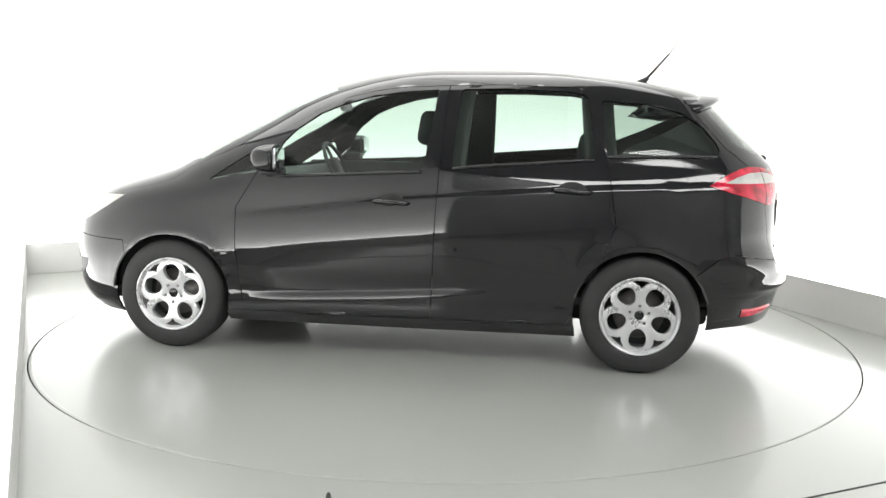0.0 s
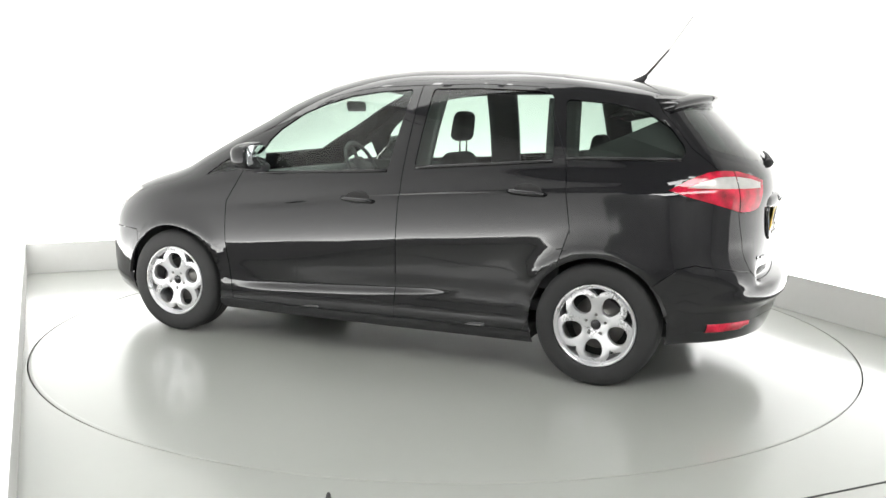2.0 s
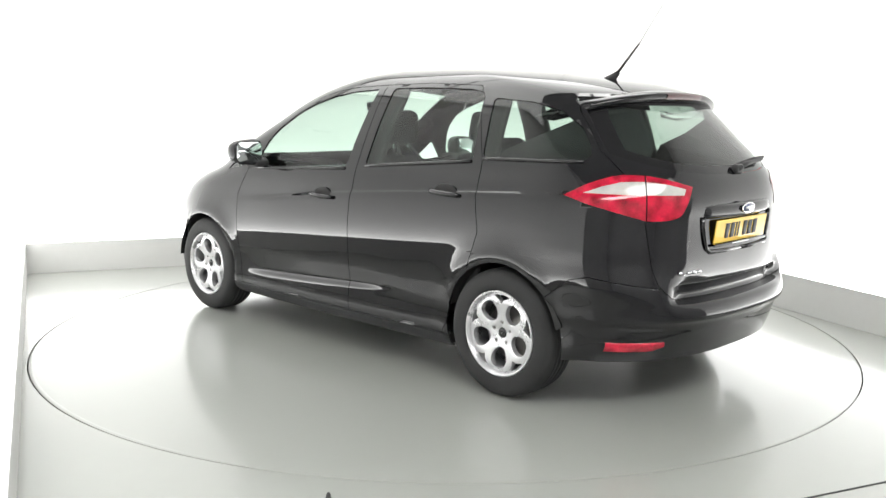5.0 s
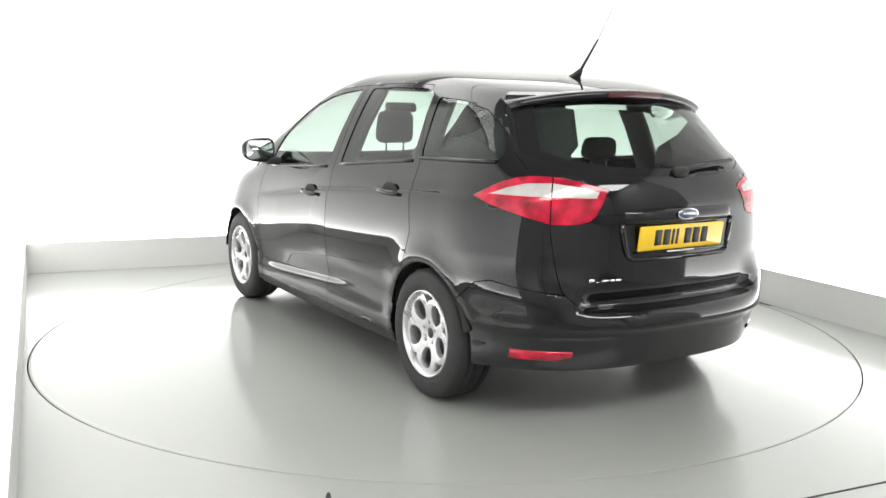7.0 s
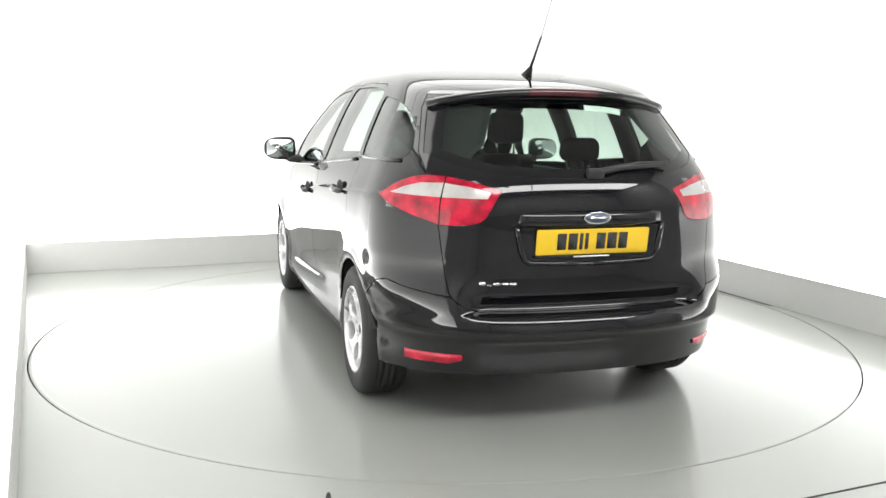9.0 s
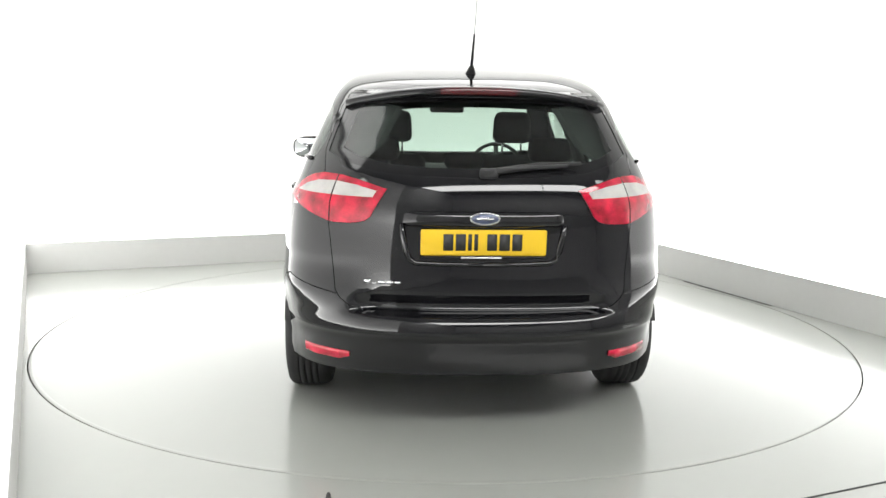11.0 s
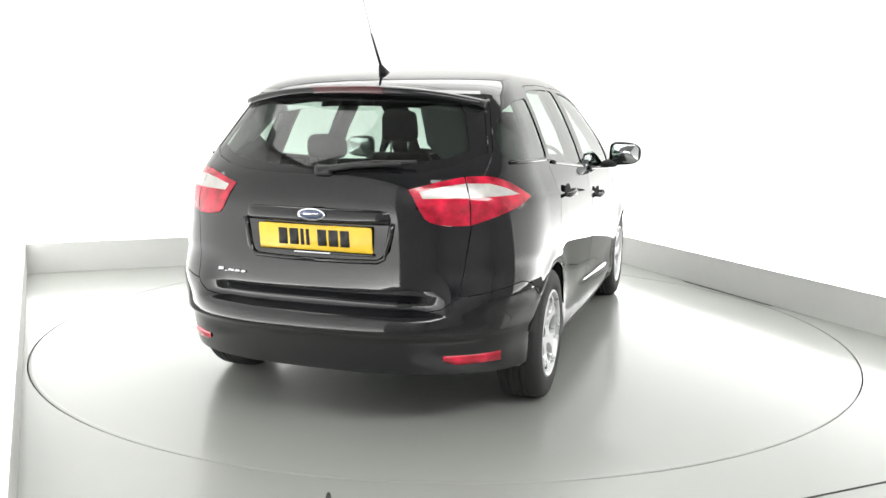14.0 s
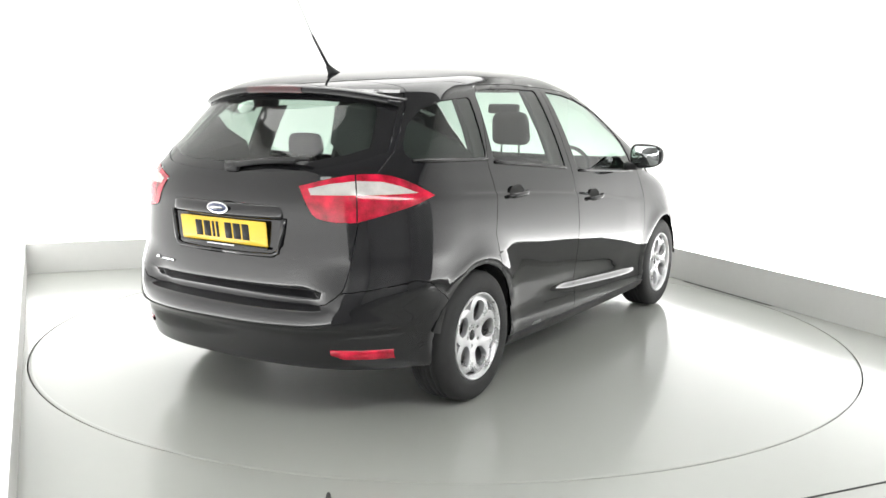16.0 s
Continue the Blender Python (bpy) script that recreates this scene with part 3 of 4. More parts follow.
def marked_body():
    bm = body_mesh()
    lay = bm.faces.layers.int.new("panel")
    flank = lambda c: abs(c.y) > 0.42
    tail = lambda c: c.x < -1.35
    stamp(bm, lay, [(2.4, 0.10), (2.4, 0.62), (1.62, 0.62), (1.55, 0.10)], SIDE, lambda c: True, NOSEPIECE)
    stamp(bm, lay, [(1.50, 0.0), (1.46, 0.40), (1.36, 0.66), (1.62, 0.70), (1.86, 0.62), (2.0, 0.45), (2.07, 0.20), (2.08, 0.0), (2.07, -0.20), (2.0, -0.45), (1.86, -0.62), (1.62, -0.70), (1.36, -0.66), (1.46, -0.40)], TOPVIEW, lambda c: c.x > 1.2 and c.z > 0.74, HOOD)
    stamp(bm, lay, mirrored(WIND), REAR, lambda c: c.x > 0.30 and c.z > 1.04, WSHIELD)
    stamp(bm, lay, [(1.0, 0.10), (1.0, 0.245), (-1.0, 0.245), (-1.0, 0.10)], SIDE, flank, SILL)
    stamp(bm, lay, [(-1.60, 0.10), (-1.60, 0.545), (-1.72, 0.64), (-1.80, 0.66), (-2.4, 0.545), (-2.4, 0.10)], SIDE, tail, BUMPER)
    stamp(bm, lay, FRONT_DOOR, SIDE, flank, FDOOR)
    stamp(bm, lay, REAR_DOOR, SIDE, flank, RDOOR)
    stamp(bm, lay, mirrored(TAILGATE), REAR, lambda c: c.x < -1.38, GATE)
    stamp(bm, lay, mirrored([(p[0], p[1]) for p in TAIL_GLASS]), REAR, lambda c: c.x < -1.38, TFRIT)
    inner = [(p[0] * 0.90, 1.29 + (p[1] - 1.29) * 0.80) for p in TAIL_GLASS]
    stamp(bm, lay, mirrored(inner), REAR, lambda c: c.x < -1.38, TGLASS)
    for poly, mark in ((FRONT_GLASS, FGLASS), (REAR_GLASS, RGLASS), (QUARTER_GLASS, QGLASS), (LOUVRE_GLASS, LGLASS)):
        stamp(bm, lay, poly, SIDE, flank, mark)
    stamp(bm, lay, [(2.20, 0.66), (2.14, 0.75), (2.02, 0.815), (1.82, 0.862), (1.66, 0.872), (1.80, 0.79), (1.98, 0.70), (2.1, 0.655)], SIDE, lambda c: c.x > 1.5 and abs(c.y) > 0.36, HEADLAMP)
    stamp(bm, lay, [(2.2, 0.37), (2.2, 0.47), (1.93, 0.475), (1.95, 0.42), (2.02, 0.365)], SIDE, lambda c: c.x > 1.5 and abs(c.y) > 0.42, FOG)
    white = [(0.655, 1.030), (0.74, 1.062), (0.82, 1.081), (0.93, 1.084), (1.04, 1.070), (1.128, 1.049), (1.118, 1.023), (0.93, 1.026), (0.76, 1.026)]
    inner = lambda poly: clip_right(poly, 0.932)
    for axes, s in ((CORNER_L, 1), (CORNER_R, -1)):
        near = lambda c, s=s: c.x < -1.5 and c.y * s > 0.25
        stamp(bm, lay, lamp_outline(), axes, near, RED)
        stamp(bm, lay, inner(lamp_outline()), axes, near, RED2)
        stamp(bm, lay, white, axes, near, CLEAR)
        stamp(bm, lay, inner(white), axes, near, CLEAR2)
        stamp(bm, lay, [(0.9285, 0.914), (0.9345, 0.914), (0.9345, 1.111), (0.9285, 1.111)], axes, near, SEAM)
    for x in (AXLE, -AXLE):
        stamp(bm, lay, disc(x, HUB_Z, ARCH_R), SIDE, flank, HOLE)
        stamp(bm, lay, [(x - 0.335, 0.1), (x + 0.335, 0.1), (x + 0.345, 0.30), (x - 0.345, 0.30)], SIDE, flank, HOLE)
    stamp(bm, lay, [(-1.60, 0.10), (-1.60, 0.255), (-1.75, 0.258), (-2.3, 0.315), (-2.3, 0.10)], SIDE, lambda c: c.x < -1.5, HOLE)
    bm.normal_update()
    return bm, lay


def one_side(bm, sign):
    """Keeps the half of a mesh that lies on one side of the car."""
    gone = [f for f in bm.faces if f.calc_center_median().y * sign < 0]
    bmesh.ops.delete(bm, geom=gone, context="FACES")
    return bm


def build_body(car):
    bm, lay = marked_body()

    def put(name, values, mat, label="", side=0, **kw):
        p = panel_from(bm, lay, values, **kw)
        if side:
            one_side(p, side)
        return part(name, p, mat, car, label)

    put("bodyshell", (BODY,), PAINT, "gloss black steel body panels", gap=0.0018, crumbs=False)
    put("hood", (HOOD,), PAINT, "gloss black bonnet")
    put("front_bumper", (NOSEPIECE,), PAINT, "gloss black front bumper")
    bumper = put("rear_bumper", (BUMPER,), PAINT, "gloss black rear bumper")
    gate = put("tailgate", (GATE,), PAINT, "gloss black tailgate")
    put("windscreen", (WSHIELD,), GLASS, "green-tinted windscreen", fold=0.0, sink=0.004)
    pane = part("rear_window", panel_from(bm, lay, (TGLASS,), gap=0.0, fold=0.0, sink=0.003), PRIVACY, gate, "tinted rear window")
    part("window_border", panel_from(bm, lay, (TFRIT,), gap=0.0, fold=0.0, sink=0.003), GLOSS_TRIM, gate, "glossy black border of the rear window")
    doors = {}
    for s in (1, -1):
        put("headlamp", (HEADLAMP,), LAMP_CLEAR, "clear swept-back headlamp", s, gap=0.002, sink=-0.001)
        put("fog_lamp_grille", (FOG,), TRIM, "dark fog lamp recess", s, gap=0.0, fold=-0.008, sink=0.006)
        fd = put("front_door", (FDOOR,), PAINT, "gloss black front door", s)
        rd = put("rear_door", (RDOOR,), PAINT, "gloss black rear door", s)
        doors[s] = (fd, rd)
        part("window", one_side(panel_from(bm, lay, (FGLASS,), gap=0.0, fold=0.0, sink=0.005), s), GLASS, fd, "green-tinted side window")
        part("window", one_side(panel_from(bm, lay, (RGLASS,), gap=0.0, fold=0.0, sink=0.005), s), GLASS, rd, "green-tinted side window")
        put("quarter_window", (QGLASS,), PRIVACY, "tinted rear quarter window", s, gap=0.0, fold=0.0, sink=0.005)
        put("quarter_light", (LGLASS,), GLASS, "small triangular front side window", s, gap=0.0, fold=0.0, sink=0.005)
        put("sill", (SILL,), TRIM, "black sill under the doors", s)
        lamp = put("tail_lamp", (RED,), LAMP_RED, "red wraparound tail lamp with a clear band", s, gap=0.0, fold=0.0, sink=-0.003)
        part("clear_band", one_side(panel_from(bm, lay, (CLEAR,), gap=0.0, fold=0.0, sink=-0.003), s), LAMP_CLEAR, lamp, "clear lens band")
        part("lamp_seam", one_side(panel_from(bm, lay, (SEAM,), gap=0.0, fold=0.0, sink=0.001), s), GLOSS_TRIM, lamp)
        lamp = part("gate_lamp", one_side(panel_from(bm, lay, (RED2,), gap=0.0, fold=0.0, sink=-0.003), s), LAMP_RED, gate, "red inner tail lamp with a clear band")
        part("clear_band", one_side(panel_from(bm, lay, (CLEAR2,), gap=0.0, fold=0.0, sink=-0.003), s), LAMP_CLEAR, lamp, "clear lens band")
    bm.free()
    return doors, gate, bumper


def body_y(x, z):
    """Half width of the body at a place on its flank."""
    pts = outline(z)
    best = 0.9
    for a, b in zip(pts, pts[1:]):
        if (a[0] - x) * (b[0] - x) <= 0 and a[0] != b[0]:
            t = (x - a[0]) / (b[0] - a[0])
            best = a[1] + (b[1] - a[1]) * t
    return best


def build_wheel():
    """A wheel, its outer face towards +y."""
    w = new("wheel")
    tyre = [(0.212, 0.100), (0.222, 0.107), (0.240, 0.109), (0.270, 0.110), (0.295, 0.104), (0.309, 0.092), (0.315, 0.078), (TYRE_R, 0.050)]
    for c in (0.045, 0.015, -0.015, -0.045):
        tyre += [(TYRE_R, c + 0.004), (TYRE_R - 0.006, c + 0.003), (TYRE_R - 0.006, c - 0.003), (TYRE_R, c - 0.004)]
    tyre += [(TYRE_R, -0.05), (0.315, -0.078), (0.300, -0.10), (0.27, -0.11), (0.212, -0.10), (0.205, 0.0)]
    part("tyre", lathe(tyre, 72, closed=True), RUBBER, w, "black road tyre")
    rim = part("rim", lathe([(0.214, 0.102), (0.210, 0.108), (0.204, 0.107), (0.199, 0.098), (0.193, 0.086), (0.188, 0.05), (0.186, -0.09), (0.205, -0.10), (0.207, 0.09)], 72, closed=True), ALLOY, w, "silver alloy rim")
    # the five-spoke face with round windows and slim outer slots
    bm = bmesh.new()
    edges = []

    def loop(pts):
        vs = [bm.verts.new((p[0], 0, p[1])) for p in pts]
        edges.extend(bm.edges.new((a, b)) for a, b in zip(vs, vs[1:] + vs[:1]))
    loop([(0.199 * math.cos(2 * math.pi * k / 80), 0.199 * math.sin(2 * math.pi * k / 80)) for k in range(80)])
    loop([(0.026 * math.cos(2 * math.pi * k / 24), 0.026 * math.sin(2 * math.pi * k / 24)) for k in range(24)])
    for i in range(5):
        a = radians(90 + 72 * i)
        er, et = (math.cos(a), math.sin(a)), (-math.sin(a), math.cos(a))
        pts = []
        for k in range(26):
            q = 2 * math.pi * k / 26
            rr = 0.1225 + 0.050 * math.cos(q)
            tt = 0.0465 * math.copysign(abs(math.sin(q)) ** 0.85, math.sin(q)) * (1 + 0.16 * math.cos(q))
            pts.append((er[0] * rr + et[0] * tt, er[1] * rr + et[1] * tt))
        loop(pts)
        a = radians(90 + 36 + 72 * i)
        pts = [(r * math.cos(a + d), r * math.sin(a + d)) for r, d in ((0.149, 0.0), (0.168, 0.09), (0.1875, 0.25), (0.1905, 0.13), (0.191, 0.0), (0.1905, -0.13), (0.1875, -0.25), (0.168, -0.09))]
        loop(pts)
    for i in range(5):
        a = radians(90 + 36 + 72 * i)
        loop([(0.052 * math.cos(a) + 0.0085 * math.cos(q), 0.052 * math.sin(a) + 0.0085 * math.sin(q)) for q in (2 * math.pi * k / 12 for k in range(12))])
    bmesh.ops.triangle_fill(bm, use_beauty=True, use_dissolve=False, edges=edges)
    bmesh.ops.subdivide_edges(bm, edges=[e for e in bm.edges if not e.is_boundary and e.calc_length() > 0.03], cuts=1)
    bmesh.ops.triangulate(bm, faces=[f for f in bm.faces if len(f.verts) > 3])
    bmesh.ops.recalc_face_normals(bm, faces=bm.faces)
    if sum(f.normal.y for f in bm.faces) < 0:
        bmesh.ops.reverse_faces(bm, faces=bm.faces)
    made = bmesh.ops.extrude_face_region(bm, geom=list(bm.faces))["geom"]
    front = {v for v in made if isinstance(v, bmesh.types.BMVert)}
    for v in bm.verts:
        r = math.hypot(v.co.x, v.co.z)
        face_y = 0.096 - 0.030 * (1 - min(1, r / 0.17)) ** 1.2 - 0.012 * max(0, (r - 0.15) / 0.05) ** 2
        v.co.y = face_y if v in front else face_y - 0.030
    bmesh.ops.recalc_face_normals(bm, faces=bm.faces)
    sharp = [e for e in bm.edges if len(e.link_faces) == 2 and e.calc_face_angle(0) > 0.8]
    bmesh.ops.bevel(bm, geom=[e for e in sharp if all(v in front for v in e.verts)], offset=0.003, segments=2, profile=0.5, affect="EDGES")
    for e in bm.edges:
        if len(e.link_faces) == 2 and e.calc_face_angle(0) > 0.7:
            e.smooth = False
    part("spokes", bm, ALLOY, rim, "silver five-spoke alloy face")
    part("hub_cap", lathe([(0.001, 0.074), (0.018, 0.074), (0.025, 0.071), (0.027, 0.065), (0.027, 0.04)], 28), GLOSS_TRIM, rim, "small dark round hub cap")
    for i in range(5):
        a = radians(90 + 36 + 72 * i)
        nut = part("wheel_nut", lathe([(0.001, 0.072), (0.0065, 0.072), (0.0075, 0.068), (0.0075, 0.04)], 6), STEEL, rim)
        nut.location = (0.052 * math.cos(a), 0, 0.052 * math.sin(a))
    part("brake_disc", lathe([(0.03, 0.035), (0.06, 0.035), (0.063, 0.02), (0.135, 0.02), (0.137, 0.0), (0.06, -0.005)], 48), STEEL, w, "dull steel brake disc")
    part("wheel_back", lathe([(0.001, -0.02), (0.186, -0.03)], 40), GAP, w)
    return w


def build_wheels(car):
    wheel = build_wheel()
    wheel.parent = car
    flip = Matrix.Rotation(math.pi, 4, "Z")
    y = 0.782
    wheel.matrix_basis = Matrix.Translation((AXLE, y, TYRE_R)) @ Matrix.Rotation(radians(0), 4, "Y")
    for x, s, turn in ((-AXLE, 1, -38), (AXLE, -1, 20), (-AXLE, -1, 205)):
        copy_thing(wheel, Matrix.Translation((x, s * y, TYRE_R)) @ (flip if s < 0 else Matrix()) @ Matrix.Rotation(radians(turn), 4, "Y"))
    for x in (AXLE, -AXLE):
        for s in (1, -1):
            bm = bmesh.new()
            rows = []
            for yy, r in ((0.885, ARCH_R - 0.001), (0.875, ARCH_R + 0.012), (0.55, ARCH_R + 0.02)):
                rows.append([bm.verts.new((x + r * math.cos(a), s * yy, HUB_Z + r * math.sin(a))) for a in (radians((14 if x < 0 else 4) + (152 if x < 0 else 172) * k / 36) for k in range(37))])
            for a, b in zip(rows, rows[1:]):
                for k in range(36):
                    bm.faces.new((a[k], a[k + 1], b[k + 1], b[k]))
            hub = bm.verts.new((x, s * 0.55, HUB_Z))
            for k in range(36):
                bm.faces.new((rows[-1][k], rows[-1][k + 1], hub))
            bmesh.ops.recalc_face_normals(bm, faces=bm.faces)
            part("arch_liner", bm, GAP, car, "dark wheel arch liner")


def build_underside(car):
    bm = rbox((3.7, 1.08, 0.10), (0.13, 0, 0.255), 0.03)
    rbox((1.9, 1.66, 0.06), (-0.02, 0, 0.215), 0.02, bm=bm)
    rbox((0.30, 1.10, 0.12), (-1.80, 0, 0.37), 0.03, bm=bm)
    part("underbody", bm, GAP, car, "dark underbody", smooth=False)
    part("exhaust_pipe", tube([(-1.6, 0.50, 0.28), (-1.90, 0.50, 0.285), (-1.97, 0.50, 0.275)], 0.024), GAP, car, "dark exhaust tail pipe")


def build_cabin(car):
    # seats
    def seat(x, y, wide, back=0.60, parent=car):
        s = new("seat")
        s.parent = parent
        s.location = (x, y, 0)
        part("cushion", rbox((0.50, wide, 0.16), (0.02, 0, 0.52), 0.06, (0, -8, 0), 3), FABRIC, s, "charcoal fabric cushion")
        part("backrest", rbox((0.15, wide, back), (-0.30, 0, 0.80), 0.06, (0, -14, 0), 3, taper=0.86), FABRIC, s, "charcoal fabric backrest")
        return s

    def headrest(s, z, wide=0.25, high=0.20, x=-0.39):
        part("headrest", rbox((0.10, wide, high), (x, 0, z), 0.045, (0, -8, 0), 3, taper=0.92), FABRIC, s, "charcoal fabric headrest")
        for k in (-1, 1):
            part("headrest_post", tube([(x, k * 0.06, z - 0.18), (x, k * 0.06, z - 0.06)], 0.006), CHROME, s)
    for y in (0.38, -0.38):
        s = seat(0.30, y, 0.48, 0.64)
        headrest(s, 1.285)
    for y in (0.46, 0.0, -0.46):
        s = seat(-0.62, y, 0.44 if y else 0.34, 0.56)
        headrest(s, 1.185 if y else 1.12, 0.24 if y else 0.22, 0.13 if y else 0.09)
    # dashboard, wheel, inside mirror, trims
    bm = rbox((0.62, 1.44, 0.24), (1.02, 0, 0.86), 0.07, (0, 6, 0), 3)
    part("dashboard", bm, CABIN, car, "charcoal dashboard")
    ring = bmesh.new()
    n, m = 40, 8
    grid = [[ring.verts.new(((0.185 + 0.014 * math.cos(b)) * math.cos(a), (0.185 + 0.014 * math.cos(b)) * math.sin(a), 0.014 * math.sin(b))) for b in (2 * math.pi * j / m for j in range(m))] for a in (2 * math.pi * i / n for i in range(n))]
    for i in range(n):
        for j in range(m):
            ring.faces.new((grid[i][j], grid[(i + 1) % n][j], grid[(i + 1) % n][(j + 1) % m], grid[i][(j + 1) % m]))
    rbox((0.16, 0.13, 0.04), (0, 0, -0.01), 0.02, bm=ring)
    rbox((0.36, 0.035, 0.015), (0, 0, -0.01), 0.005, bm=ring)
    bmesh.ops.recalc_face_normals(ring, faces=ring.faces)
    wheel = part("steering_wheel", ring, TRIM, car, "black steering wheel")
    wheel.matrix_basis = pose(0.68, -0.38, 0.985, 0, -63, 0)
    part("inside_mirror", rbox((0.03, 0.24, 0.065), (0.52, 0, 1.405), 0.02, (0, 12, 0), 3), TRIM, car, "black inside mirror")
    part("cabin_floor", rbox((2.9, 1.5, 0.05), (-0.15, 0, 0.36), 0.01), CABIN, car, "dark cabin floor", smooth=False)
    part("parcel_shelf", rbox((0.78, 1.22, 0.03), (-1.44, 0, 1.03), 0.012), CABIN, car, "charcoal load cover", smooth=False)
    part("load_floor", rbox((0.9, 1.10, 0.06), (-1.45, 0, 0.60), 0.01), CABIN, car, smooth=False)
    for s in (1, -1):
        for x0, z0, x1, z1, t in ((-0.255, 1.06, -0.285, 1.50, 0.21), (-1.09, 1.14, -1.06, 1.46, 0.17)):
            bm, rows = bmesh.new(), []
            for x, z in ((x0, z0 - 0.12), (x0, z0), ((x0 + x1) / 2, (z0 + z1) / 2), (x1, z1)):
                row = [(x + t * (k / 6 - 0.5), body_y(x, z) - 0.040 - 0.022 * math.sin(math.pi * k / 6)) for k in range(7)]
                row += [(xx, yy - 0.03) for xx, yy in reversed(row)]
                rows.append([bm.verts.new((xx, s * yy, z)) for xx, yy in row])
            for a, b in zip(rows, rows[1:]):
                for k in range(14):
                    bm.faces.new((a[k], a[(k + 1) % 14], b[(k + 1) % 14], b[k]))
            bm.faces.new(rows[0])
            bm.faces.new(rows[-1])
            bmesh.ops.recalc_face_normals(bm, faces=bm.faces)
            part("pillar_trim", bm, CABIN, car, "charcoal inner pillar trim")
        bm = bmesh.new()
        pts = [(-1.15, 1.10), (-1.22, 1.20), (-1.40, 1.275), (-1.57, 1.36), (-1.60, 1.43), (-1.72, 1.40), (-1.86, 1.24), (-1.90, 1.10)]
        vs = []
        for x, z in pts:
            vs.append(bm.verts.new((x, s * (max(body_y(x, z), 0.4) - 0.035), z)))
        bm.faces.new(vs)
        made = bmesh.ops.extrude_face_region(bm, geom=list(bm.faces))["geom"]
        bmesh.ops.translate(bm, vec=(0, -s * 0.03, 0), verts=[v for v in made if isinstance(v, bmesh.types.BMVert)])
        bmesh.ops.recalc_face_normals(bm, faces=bm.faces)
        part("pillar_trim", bm, CABIN, car, smooth=False)
        part("door_trim", rbox((2.1, 0.03, 0.55), (-0.05, s * 0.775, 0.74), 0.012), CABIN, car, "charcoal inner door trim", smooth=False)


